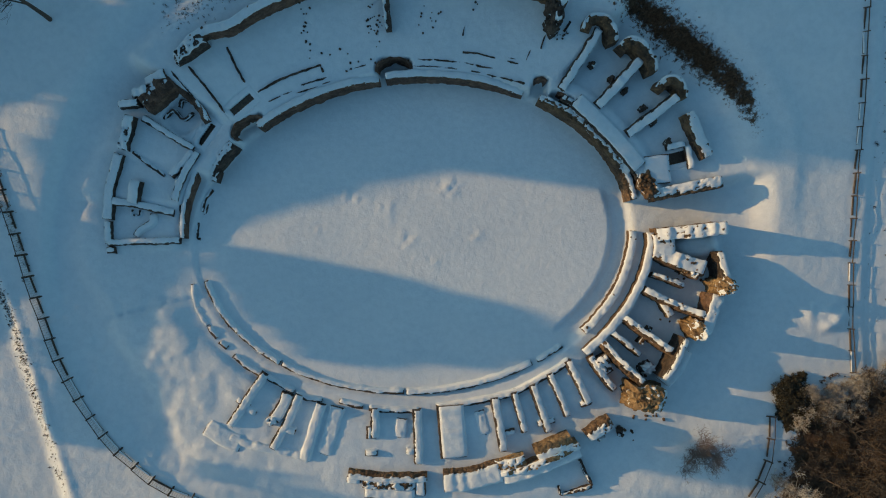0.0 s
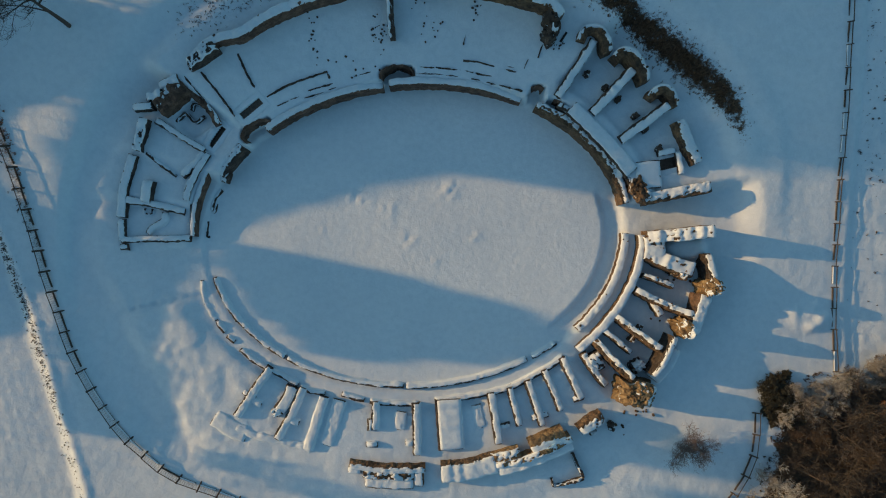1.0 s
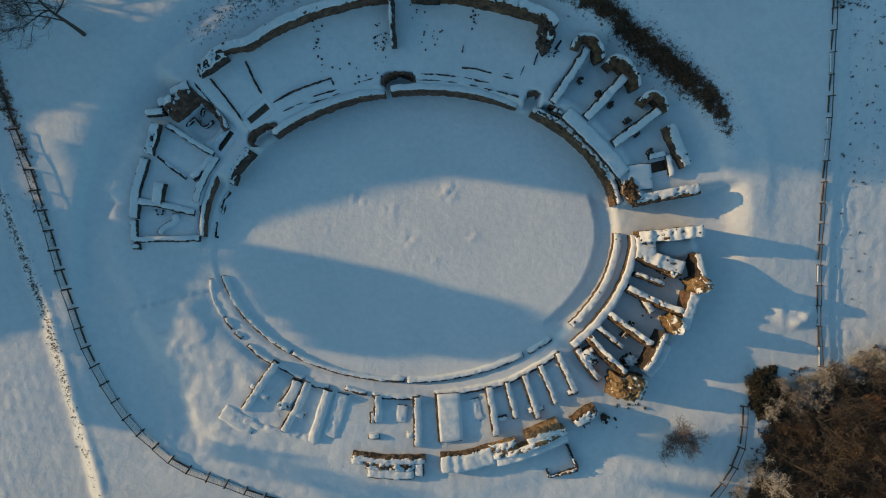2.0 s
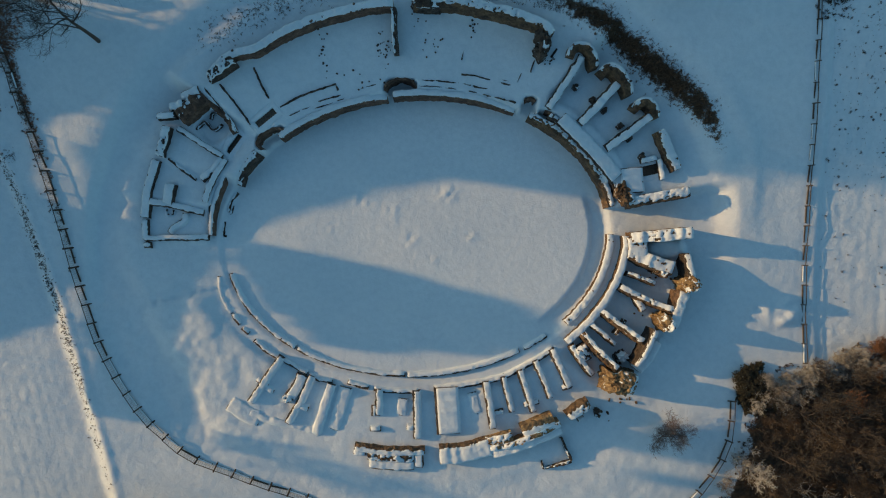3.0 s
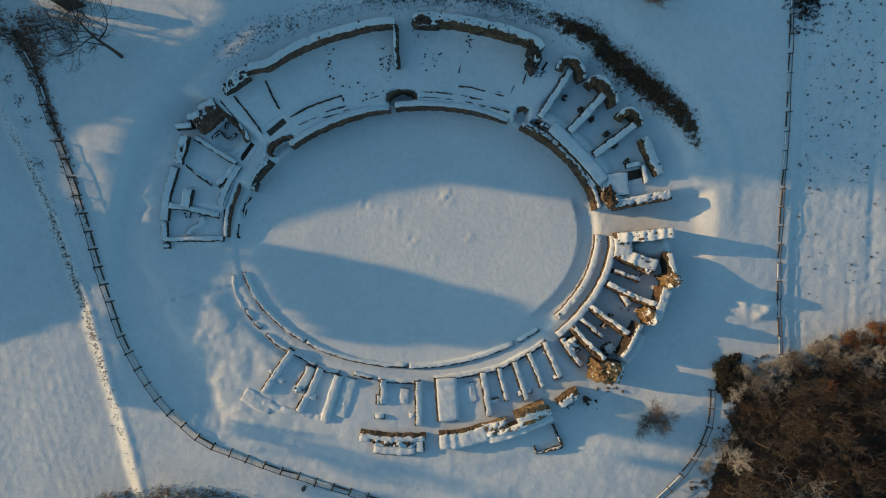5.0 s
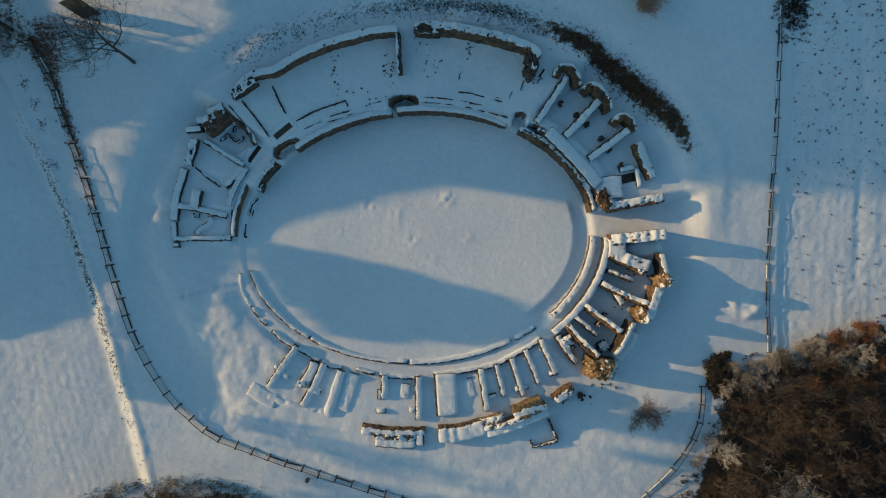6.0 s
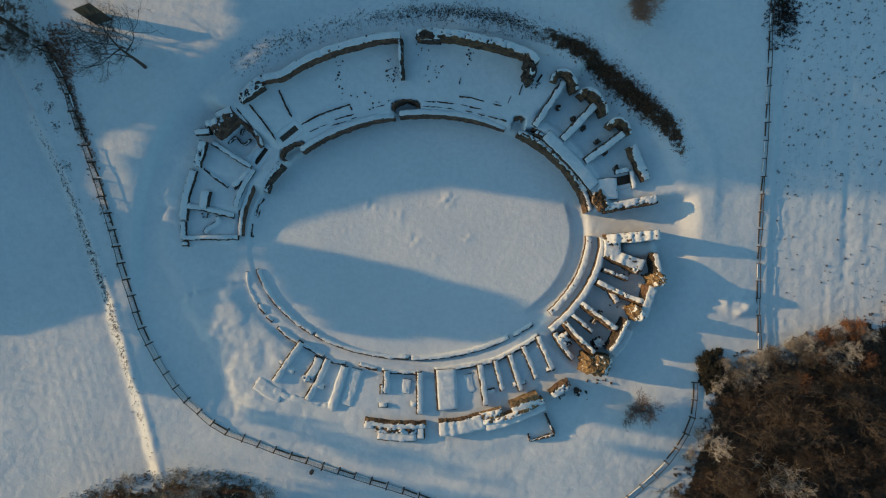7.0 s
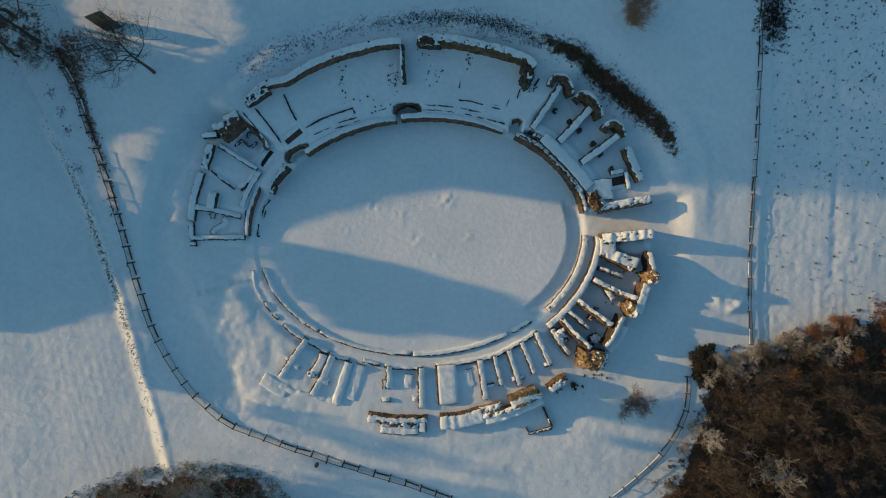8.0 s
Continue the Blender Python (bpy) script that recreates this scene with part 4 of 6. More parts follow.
rubble_mass("large sunlit stump of ochre rubble masonry", *(17.11, -12.85), 1.75, 1.25, -10, 3.45, snow=0.12, lee=0.8, mat=STONE_OCHRE_LIT, stones=60, seed=23)
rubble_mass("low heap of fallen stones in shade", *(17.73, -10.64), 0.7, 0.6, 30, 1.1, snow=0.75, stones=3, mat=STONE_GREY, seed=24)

# north-east rooms
NE = "radial wall of the northern rooms, thickly snowed over"
NORTH = "walls of the north-eastern rooms"
ruin_wall(NE, [(10.06, 13.77), (11.58, 16.09), (13.18, 18.59)], 0.7, (2.3, 2.6, 3.0), rag=0.08, snow=0.95, bare=1, bare_width=0.14, group=NORTH)
ruin_wall(NE, [(13.18, 12.27), (14.89, 14.10), (16.65, 16.04)], 0.75, (2.3, 2.5, 2.9), rag=0.08, snow=0.95, bare=1, bare_width=0.12, group=NORTH)
ruin_wall(NE, [(15.72, 9.85), (17.77, 11.39), (19.90, 12.96)], 0.75, (2.3, 2.4, 2.7), rag=0.08, snow=0.93, bare=1, bare_width=0.12, group=NORTH)
PIER = "brown crescent-shaped wall pier with snow on its outer edge"
ruin_wall(PIER, [(11.96, 18.40), (12.25, 19.12), (13.00, 19.39), (13.86, 18.75), (14.45, 17.48)], 0.78, (3.4, 3.6, 3.6, 3.2), rag=0.22, snow=0.62, bare=-1, bare_width=0.56, mat=STONE, group=NORTH, depth=0.14)
ruin_wall(PIER, [(15.04, 16.89), (15.50, 17.29), (16.14, 17.24), (17.05, 16.33), (17.76, 14.89)], 0.78, (3.3, 3.5, 3.5, 3.1), rag=0.22, snow=0.62, bare=-1, bare_width=0.58, mat=STONE, group=NORTH, depth=0.14)
ruin_wall(PIER, [(18.32, 13.54), (18.71, 14.06), (19.36, 14.17), (20.01, 13.63), (20.41, 12.71)], 0.78, (3.0, 3.2, 3.2, 2.8), rag=0.22, snow=0.62, bare=-1, bare_width=0.56, mat=STONE, group=NORTH, depth=0.14)
ruin_wall("outer wall of a northern room, brown face bare", [(20.84, 11.56), (21.63, 9.74), (22.62, 7.81)], 0.95, (2.7, 2.5, 2.2), rag=0.15, snow=0.8, bare=-1, bare_width=0.25, mat=STONE, group=NORTH)
for ax, ay in ((12.81, 15.89), (14.48, 14.68), (15.61, 13.60), (17.17, 12.10), (18.03, 10.89), (19.31, 9.12)):
    rubble_mass("small dark buttress of a room wall", ax, ay, 0.34, 0.3, 40, 2.25, snow=0.12, stones=2, mat=STONE_GREY, seed=int(ax * 10), group="buttresses of the northern rooms", name="buttress")
ruin_wall("platform beside the pit, level with snow", [(18.21, 8.05), (18.48, 5.57)], 2.1, 1.95, rag=0.03, snow=1.0, group=NORTH, depth=0.1)
ruin_wall("square walled pit under snow", [(19.19, 8.68), (20.76, 9.05)], 0.45, 2.0, rag=0.06, snow=1.0, group=NORTH)
ruin_wall("square walled pit under snow", [(20.95, 8.86), (21.33, 6.90)], 0.36, 2.05, rag=0.06, snow=0.95, group=NORTH)
ruin_wall("long wall end beside the eastern gate, sunlit snow on top", [(18.09, 4.60), (20.34, 5.10), (23.86, 5.69)], 0.95, (1.9, 2.1, 2.3), rag=0.14, snow=0.72, bare=-1, bare_width=0.25, mat=STONE, group=NORTH)
rubble_mass("dark brown masonry corner of the eastern gate", *(17.54, 5.49), 0.85, 1.25, 28, 2.3, snow=0.12, stones=10, mat=STONE, seed=35)

# north tiers: outer wall, passage, lines of seats
ruin_wall("high curved outer wall, dark face and snowy top", [(-22.09, 16.62), (-20.10, 18.25), (-17.78, 18.75), (-15.98, 19.87), (-12.58, 21.40), (-9.20, 22.37), (-6.95, 22.87), (-4.82, 23.04)], 0.78, (3.6, 3.9, 4.1, 4.15, 4.2, 4.2), rag=0.12, snow=0.85, bare=-1, bare_width=0.1, mat=STONE_DEEP, group=OUTER, batter=0.02)
ruin_wall("high curved outer wall of brown stone, snow on its outer half", [(-3.01, 23.13), (-1.06, 23.20), (0.88, 23.03), (3.68, 22.51), (6.47, 21.89), (9.00, 21.10), (9.97, 20.13)], 0.9, (4.6, 4.7, 4.8, 4.8, 4.8, 4.6, 4.4), rag=0.12, snow=0.75, bare=-1, bare_width=0.25, mat=STONE, group=OUTER, batter=0.02)
rubble_mass("bare brown top of the outer wall", *(-1.78, 23.05), 1.5, 0.5, -3, 4.95, snow=0.1, stones=10, mat=STONE_GREY, seed=41)
rubble_mass("dark brown broken pier of the outer wall", *(9.30, 19.95), 0.75, 1.25, 12, 4.55, snow=0.12, lee=0.5, stones=12, mat=STONE_GREY, seed=42)
rubble_mass("fallen stones below the outer wall pier", *(9.06, 18.75), 0.55, 0.8, 25, 3.9, snow=0.2, stones=8, mat=STONE_GREY, seed=43)
ruin_wall("dark passage wall going down through the tiers", [(-4.80, 22.75), (-4.75, 20.45), (-4.60, 18.70)], 0.4, (4.1, 3.7, 3.2), rag=0.1, snow=0.6, bare=1, bare_width=0.22, group=OUTER)
ruin_wall("jagged end of the high outer wall", [(-22.47, 16.10), (-21.53, 16.64), (-19.88, 17.82)], 0.8, (3.7, 4.0, 4.15), rag=0.35, snow=0.45, mat=STONE_GREY, group=OUTER)
TIER = "thin line of seat stones showing through snow"
SEATS = "lines of seats and steps in the tiers"


def seat_line(pts, top=0.14, thick=0.2, snow=0.45, label=TIER, bare=-1):
    rise = 0.45 * top + 0.05
    return ruin_wall(label, pts, thick * 0.6, 1.0, rag=0.1, snow=0, bare=bare, group=SEATS, name="tier_step", depth=0.1, rise=(rise, rise))


seat_line([(-18.33, 17.43), (-17.56, 15.69), (-16.65, 13.86)], 0.35, 0.24, 0.5, "thin dark wall line running down the tiers")
seat_line([(-21.57, 15.80), (-20.20, 14.07), (-18.77, 12.05)], 0.35, 0.24, 0.5, "thin dark edge of the stepped passage")
seat_line([(-23.00, 15.40), (-21.39, 13.41)], 0.25, 0.2, 0.6, "thin dark edge of the stepped passage")
seat_line([(-15.93, 13.77), (-13.67, 14.95), (-10.51, 16.06)], 0.3, 0.22)
seat_line([(-10.57, 16.06), (-10.34, 15.44)], 0.25, 0.2)
seat_line([(1.66, 17.04), (2.97, 16.87), (4.46, 16.47)], 0.25, 0.24)
seat_line([(5.49, 16.21), (6.41, 15.98)], 0.2)
seat_line([(1.87, 19.28), (1.65, 18.35)], 0.2, 0.2)
seat_line([(8.69, 18.38), (8.32, 17.18)], 0.25, 0.22)
seat_line([(10.82, 19.33), (10.27, 18.52)], 0.4, 0.3)
seat_line([(7.31, 16.87), (7.09, 16.27)], 0.2, 0.2)
for pts in (((-12.26, 14.37), (-10.07, 15.02)), ((-8.13, 15.63), (-6.67, 16.05)), ((-5.94, 16.24), (-5.21, 16.38)), ((-12.68, 13.67), (-10.73, 14.28)), ((-10.63, 14.38), (-9.76, 14.66)),
            ((-15.11, 12.92), (-14.04, 13.44)), ((-13.84, 13.54), (-13.01, 13.87)), ((-3.28, 16.56), (-0.90, 16.39)), ((-2.66, 15.90), (-0.91, 15.84)), ((-0.81, 16.44), (1.42, 16.17)),
            ((-1.93, 15.95), (-0.04, 15.78)), ((0.11, 15.73), (1.17, 15.63)), ((1.81, 16.12), (2.58, 15.97)), ((2.77, 15.92), (4.22, 15.62)), ((2.39, 15.42), (3.26, 15.27)),
            ((3.45, 15.22), (4.62, 14.91)), ((4.81, 14.87), (6.99, 14.31)), ((5.53, 16.49), (6.25, 16.34)), ((7.44, 17.13), (7.21, 16.54))):
    seat_line(pts, 0.12, 0.2)
# dark faces of the niches, level with the snow behind them
for (hx, hy, hl, hw, turn, low), rim_top, a0, a1 in zip(HOLLOWS[:4], (1.95, 1.9, 1.95, 1.8), (-0.35, -0.3, 0.9, -0.9), (3.3, 3.7, 2.3, 2.2)):
    rim = [(hx + 0.95 * hl * math.cos(a) * math.cos(turn) - 0.95 * hw * math.sin(a) * math.sin(turn), hy + 0.95 * hl * math.cos(a) * math.sin(turn) + 0.95 * hw * math.sin(a) * math.cos(turn)) for a in np.linspace(a0, a1, 9)]
    ruin_wall("broken dark face of an arched niche", rim, 0.26, rim_top, rag=0.12, snow=0, mat=STONE_DEEP, group="niches of the arena wall", name="niche_face", batter=0.0)
stone_pit("dark sunken slot between the tiers and the passage", HOLLOWS[5][0], HOLLOWS[5][1], 1.15, 0.35, HOLLOWS[5][4], float(ground_height(HOLLOWS[5][0], HOLLOWS[5][1], False)) - 0.25, 1.75)
stone_pit("dark sunken slot beside a western room", HOLLOWS[6][0], HOLLOWS[6][1], 1.08, 0.28, HOLLOWS[6][4], float(ground_height(HOLLOWS[6][0], HOLLOWS[6][1], False)) - 0.2, 0.85)
stone_pit("dark rectangular pit between snowy walls", HOLLOWS[8][0], HOLLOWS[8][1], 0.8, 0.5, HOLLOWS[8][4], float(ground_height(HOLLOWS[8][0], HOLLOWS[8][1], False)) - 0.2, 0.95)

# west rooms
WEST = "walls of the western rooms"
ruin_wall("massive dark wall with broken brown top", [(-25.57, 12.63), (-24.26, 13.65), (-22.96, 14.61)], 1.5, (2.6, 3.0, 3.0), rag=0.2, snow=0.2, mat=STONE_DEEP, group=WEST, bare=-1, bare_width=0.5)
ruin_wall("buttress with snow on top, jutting outwards", [(-23.48, 15.21), (-25.39, 14.69)], 0.75, (3.2, 2.6), rag=0.15, snow=0.85, bare=-1, bare_width=0.1, group=WEST)
ruin_wall("buttress with snow on top, jutting outwards", [(-25.07, 13.97), (-26.71, 13.70)], 0.65, (2.9, 2.3), rag=0.15, snow=0.85, bare=-1, bare_width=0.1, group=WEST)
ruin_wall("buttress with snow on top, jutting outwards", [(-26.05, 12.93), (-27.89, 12.85)], 0.6, (2.7, 2.1), rag=0.15, snow=0.85, bare=-1, bare_width=0.1, group=WEST)
ruin_wall("outer wall of the western rooms, dark inner face", [(-26.91, 11.86), (-27.34, 10.33), (-27.74, 9.00)], 0.72, 1.6, rag=0.12, snow=0.72, bare=-1, bare_width=0.1, drift=False, group=WEST, rise=(1.0, 0.8, 0.7))
ruin_wall("outer wall of the western rooms with a flat snowy top", [(-28.19, 8.69), (-28.80, 6.85), (-29.32, 4.91), (-29.64, 3.06)], 0.86, 1.6, rag=0.04, snow=1.0, bare=2, bare_width=0.075, drift=False, depth=0.12, group=WEST, rise=(0.4, 0.36))
ruin_wall("corner of the western rooms under snow", [(-29.57, 2.87), (-29.53, 1.88), (-29.43, 0.94)], 0.62, 1.6, rag=0.05, snow=1.0, bare=2, bare_width=0.08, drift=False, group=WEST, rise=(0.34, 0.34))
ruin_wall("room wall with a dark line of stones along its foot", [(-29.62, 0.99), (-26.59, 1.06), (-23.40, 1.13)], 0.5, 1.6, rag=0.05, snow=1.0, bare=-1, bare_width=0.11, drift=False, group=WEST, rise=(0.34, 0.34))
ruin_wall("small square corner pier", [(-29.76, 0.35), (-29.01, 0.39)], 0.55, 1.6, rag=0.05, snow=0.95, bare=2, bare_width=0.1, drift=False, group=WEST, rise=(0.32, 0.32))
ruin_wall("cross wall of a room under snow", [(-29.13, 4.63), (-26.49, 4.21), (-23.76, 3.57)], 0.62, 1.6, rag=0.06, snow=1.0, bare=-1, bare_width=0.11, drift=False, group=WEST, rise=(0.34, 0.34))
ruin_wall("short cross wall in a room, snow piled on it", [(-26.70, 6.33), (-26.91, 5.36), (-27.19, 4.40)], 0.92, 1.6, rag=0.06, snow=1.0, bare=1, bare_width=0.05, depth=0.18, drift=False, group=WEST, rise=(0.62, 0.5))
ruin_wall("thin end wall of a room", [(-23.15, 4.53), (-23.40, 2.68), (-23.52, 1.03)], 0.22, 1.6, rag=0.05, snow=0.55, bare=1, bare_width=0.14, group=WEST, rise=(0.15, 0.15))
ruin_wall("snow ridge over fallen stones in a room", [(-25.67, 3.53), (-25.78, 2.73), (-26.73, 2.15), (-27.22, 1.56)], 0.5, 1.6, rag=0.1, snow=0.95, bare=-1, bare_width=0.1, group=WEST, rise=(0.32, 0.35))
ruin_wall("small square of stones beside a room wall", [(-27.52, 3.90), (-27.47, 3.40), (-26.88, 3.40), (-26.88, 3.84)], 0.16, 1.6, rag=0.05, snow=0.3, group=WEST, rise=(0.2, 0.2))
ruin_wall("room wall crossing the western rooms", [(-26.04, 11.79), (-23.88, 10.37), (-21.67, 9.02)], 0.5, 1.6, rag=0.06, snow=0.95, bare=-1, bare_width=0.11, drift=False, group=WEST, rise=(0.36, 0.36))
ruin_wall("thin dark room wall", [(-27.07, 8.89), (-25.76, 7.78), (-24.37, 6.77)], 0.28, 1.6, rag=0.08, snow=0.5, bare=-1, bare_width=0.15, group=WEST, rise=(0.22, 0.22))
ruin_wall("sunlit snow bank along a room wall", [(-21.64, 8.78), (-22.57, 7.72), (-23.79, 6.79)], 0.62, 1.6, rag=0.1, snow=1.0, bare=1, bare_width=0.14, depth=0.15, group=WEST, rise=(0.4, 0.4))
ruin_wall("low wall between a slot and a room, level with snow", [(-20.62, 11.32), (-21.41, 10.42), (-21.69, 8.99)], 0.42, 1.6, rag=0.05, snow=1.0, bare=-1, bare_width=0.1, drift=False, group=WEST, rise=(0.3, 0.3))
ruin_wall("curved ring wall of the western rooms under snow", [(-21.40, 8.78), (-22.24, 7.44), (-23.03, 6.14), (-23.53, 4.60)], 0.5, 1.6, rag=0.05, snow=1.0, bare=-1, bare_width=0.1, drift=False, group=WEST, rise=(0.34, 0.34))
ruin_wall("dark brown retaining face below the western rooms, snow level with its top", [(-19.79, 7.94), (-20.43, 7.90), (-21.12, 7.95), (-21.57, 7.22), (-22.13, 5.84), (-22.54, 4.76), (-22.98, 3.00), (-23.12, 1.30)], 0.42, (1.45, 1.4, 1.35, 1.25, 1.15, 0.9, 0.75), rag=0.04, snow=1.0, bare=1, bare_width=0.12, mat=STONE_DEEP, batter=0.1, drift=False, group=WEST, depth=0.1)
ruin_wall("dark room wall beside the stepped passage", [(-23.05, 14.68), (-21.99, 13.56), (-21.03, 12.54), (-20.40, 11.30)], 0.6, (2.6, 2.3, 2.0), rag=0.1, snow=0.35, bare=-1, bare_width=0.35, mat=STONE_DEEP, group=WEST)
ruin_wall("curving low partition in a sunken room", [(-24.52, 11.58), (-23.62, 12.46), (-23.13, 12.06), (-22.64, 11.66), (-21.85, 12.24)], 0.2, 1.4, rag=0.12, snow=0.2, drift=False, group=WEST)
ruin_wall("curving low partition in a sunken room", [(-23.02, 12.74), (-22.72, 13.33), (-21.94, 13.13)], 0.2, 1.4, rag=0.12, snow=0.2, drift=False, group=WEST)


def tubes(limbs, sides):
    """Tapered tubes along limbs; a limb is a list of (place, radius)."""
    verts, faces = [], []
    for limb in limbs:
        first = len(verts)
        for i, (p, r) in enumerate(limb):
            ahead = (limb[min(i + 1, len(limb) - 1)][0] - limb[max(i - 1, 0)][0]).normalized()
            u = ahead.orthogonal().normalized()
            v = ahead.cross(u)
            for k in range(sides):
                a = 2 * math.pi * k / sides
                verts.append(p + (u * math.cos(a) + v * math.sin(a)) * r)
        for i in range(len(limb) - 1):
            for k in range(sides):
                a, b = first + i * sides + k, first + i * sides + (k + 1) % sides
                faces.append((a, b, b + sides, a + sides))
    return verts, faces


# ---- wooden rail fences ----
def log_mesh(name, radius, length, sides, mat, lying=False, wobble=0.12, seed=1):
    rnd = random.Random(seed)
    verts, rows = [], 4
    for i in range(rows):
        for k in range(sides):
            a = 2 * math.pi * k / sides
            r = radius * (1 + rnd.uniform(-wobble, wobble))
            p = (r * math.cos(a), r * math.sin(a), length * i / (rows - 1))
            verts.append((p[2], p[0], p[1]) if lying else p)
    faces = [(i * sides + k, i * sides + (k + 1) % sides, (i + 1) * sides + (k + 1) % sides, (i + 1) * sides + k) for i in range(rows - 1) for k in range(sides)]
    faces += [tuple(range(sides))[::-1], tuple(range((rows - 1) * sides, rows * sides))]
    return mesh_of(name, verts, faces, mat)


POST = log_mesh("post", 0.065, 1.0, 8, WOOD)
RAIL = log_mesh("rail", 0.04, 1.0, 6, WOOD, True)
STOUT_RAIL = log_mesh("rail", 0.085, 1.0, 6, WOOD, True, seed=4)
RAIL_SNOW = mesh_of("rail_snow", [(x, s * 0.075, z) for x in (0.02, 0.35, 0.7, 0.98) for s, z in ((-1, 0.04), (-0.6, 0.095), (0.6, 0.1), (1, 0.04))], strip_faces(4, 4), SNOW, True)


def netting_mesh():
    """A square of wire netting, one metre wide and high, in the plane of x and y."""
    wires = [((k / 9, 0), (k / 9, 1)) for k in range(1, 9)] + [((0, k / 6), (1, k / 6)) for k in range(1, 6)] + [((k / 5, 0), ((k + 1) / 5, 1)) for k in range(5)]
    v, f = tubes([[(Vector((*a, 0)), 0.007), (Vector((*b, 0)), 0.007)] for a, b in wires], 3)
    return mesh_of("wire_netting", v, f, WIRE)


NETTING = netting_mesh()


def rail_fence(label, pts, gap=1.95, tall=1.2, seed=0, low=0.14, gaps=0.03, snowy=0.5, slim=1.0, sunk=(0.75, 1.0), lean=0.3, stout=1.0, netted=False):
    """Old round posts with two rails between each pair: a stout one lying near the foot and a thin one at the top."""
    rnd = random.Random(seed)
    p = spline(pts, gap)
    z = ground_height(p[:, 0], p[:, 1])
    origin = Vector((p[0, 0], p[0, 1], z[0]))
    fence = new("fence")
    fence.location = origin
    tagged(fence, label, "fence", "rail fences")
    tan = np.gradient(p, axis=0)
    tan /= np.hypot(*tan.T)[:, None]
    tips = [Vector((t[1] * lean + rnd.gauss(0, 0.05), -t[0] * lean + rnd.gauss(0, 0.05), 1)) for t in tan]
    feet = [Vector((p[i, 0], p[i, 1], z[i])) - origin for i in range(len(p))]
    for foot, tip in zip(feet, tips):
        part("post", POST, fence, at=Matrix.Translation(foot - tip * 0.3) @ tip.to_track_quat("Z", "Y").to_matrix().to_4x4() @ Matrix.Diagonal((stout * rnd.uniform(0.85, 1.2), stout * rnd.uniform(0.85, 1.2), (tall + rnd.uniform(0.3, 0.42)) * tip.length, 1)))
    for i in range(len(p) - 1):
        if netted:
            a, along, up = feet[i] + tips[i] * 0.04, feet[i + 1] - feet[i], tips[i] * (tall - 0.04)
            flat = along.cross(up).normalized()
            part("wire_netting", NETTING, fence, "thin pale wire netting", Matrix(((along.x, up.x, flat.x, a.x), (along.y, up.y, flat.y, a.y), (along.z, up.z, flat.z, a.z), (0, 0, 0, 1))))
        for level, me in ((low, STOUT_RAIL), (tall, RAIL)):
            if rnd.random() < gaps:
                continue
            a, b = (feet[k] + tips[k] * (level + rnd.uniform(-0.03, 0.03)) for k in (i, i + 1))
            if me is STOUT_RAIL:
                a, b = a + Vector((0, 0, rnd.uniform(-0.06, 0.06))), a.lerp(b, rnd.uniform(*sunk)) - Vector((0, 0, rnd.uniform(0.0, 0.12)))
            m = Matrix.Translation(a) @ (b - a).to_track_quat("X", "Z").to_matrix().to_4x4() @ Matrix.Diagonal(((b - a).length, slim, slim, 1) if me is RAIL else ((b - a).length, 1, 1, 1))
            rail = part("rail", me, fence, at=m)
            if me is STOUT_RAIL and rnd.random() < snowy:
                part("rail_snow", RAIL_SNOW, rail, "thin white snow")


rail_fence("weathered brown post and rail fence curving round the ruins", WEST_FENCE, seed=1, tall=0.5, lean=1.1, stout=1.35, netted=True)
rail_fence("weathered brown post and rail fence beside the eastern field", EAST_FENCE, seed=2, tall=0.2, lean=-1.6, low=0.06, slim=1.2, gaps=0.0, sunk=(0.7, 1.0), stout=0.8, snowy=0.15)
rail_fence("weathered post and rail fence at the edge of the wood", SOUTH_FENCE, seed=3, tall=0.5, lean=-0.9)


# ---- bare trees ----
def grow_tree(height, spread, seed, forks=(7, 5, 4, 3), thick=0.13, trunk_share=0.3, bend=0.25, even=False):
    """Limbs of a bare tree by order: trunk, limbs, branches, twigs."""
    rnd = random.Random(seed)
    orders = [[] for _ in range(len(forks) + 1)]

    def limb(p, way, length, radius, order):
        steps = 5 if order < 2 else 3 if order < 4 else 2
        line, q, w = [(p.copy(), radius)], p.copy(), way.copy()
        for i in range(steps):
            w = (w + Vector((rnd.gauss(0, bend), rnd.gauss(0, bend), rnd.gauss(0, bend * 0.6) + 0.08 * order))).normalized()
            q = q + w * (length / steps)
            line.append((q.copy(), radius * (1 - 0.75 * (i + 1) / steps)))
        orders[order].append(line)
        if order < len(forks):
            for k in range(forks[order] + rnd.randint(-1, 1)):
                at = rnd.uniform(trunk_share if order == 0 else 0.2, 1.0) * steps
                i = min(int(at), steps - 1)
                a, b = line[i], line[i + 1]
                r = a[0].lerp(b[0], at - i)
                out_way = Vector((rnd.gauss(0, 1), rnd.gauss(0, 1), rnd.gauss(0, 0.5))).normalized()
                if even and order == 0:
                    out_way = Vector((math.cos(k * 2.4), math.sin(k * 2.4), rnd.uniform(-0.2, 0.5)))
                grown = (line[i + 1][0] - line[i][0]).normalized()
                way2 = (grown * rnd.uniform(0.3, 0.9) + out_way * spread).normalized()
                limb(r, way2, length * rnd.uniform(0.42, 0.68), a[1] * rnd.uniform(0.4, 0.6), order + 1)

    limb(Vector((0, 0, -0.2)), Vector((rnd.gauss(0, 0.08), rnd.gauss(0, 0.08), 1)).normalized(), height * 0.72, thick, 0)
    return orders


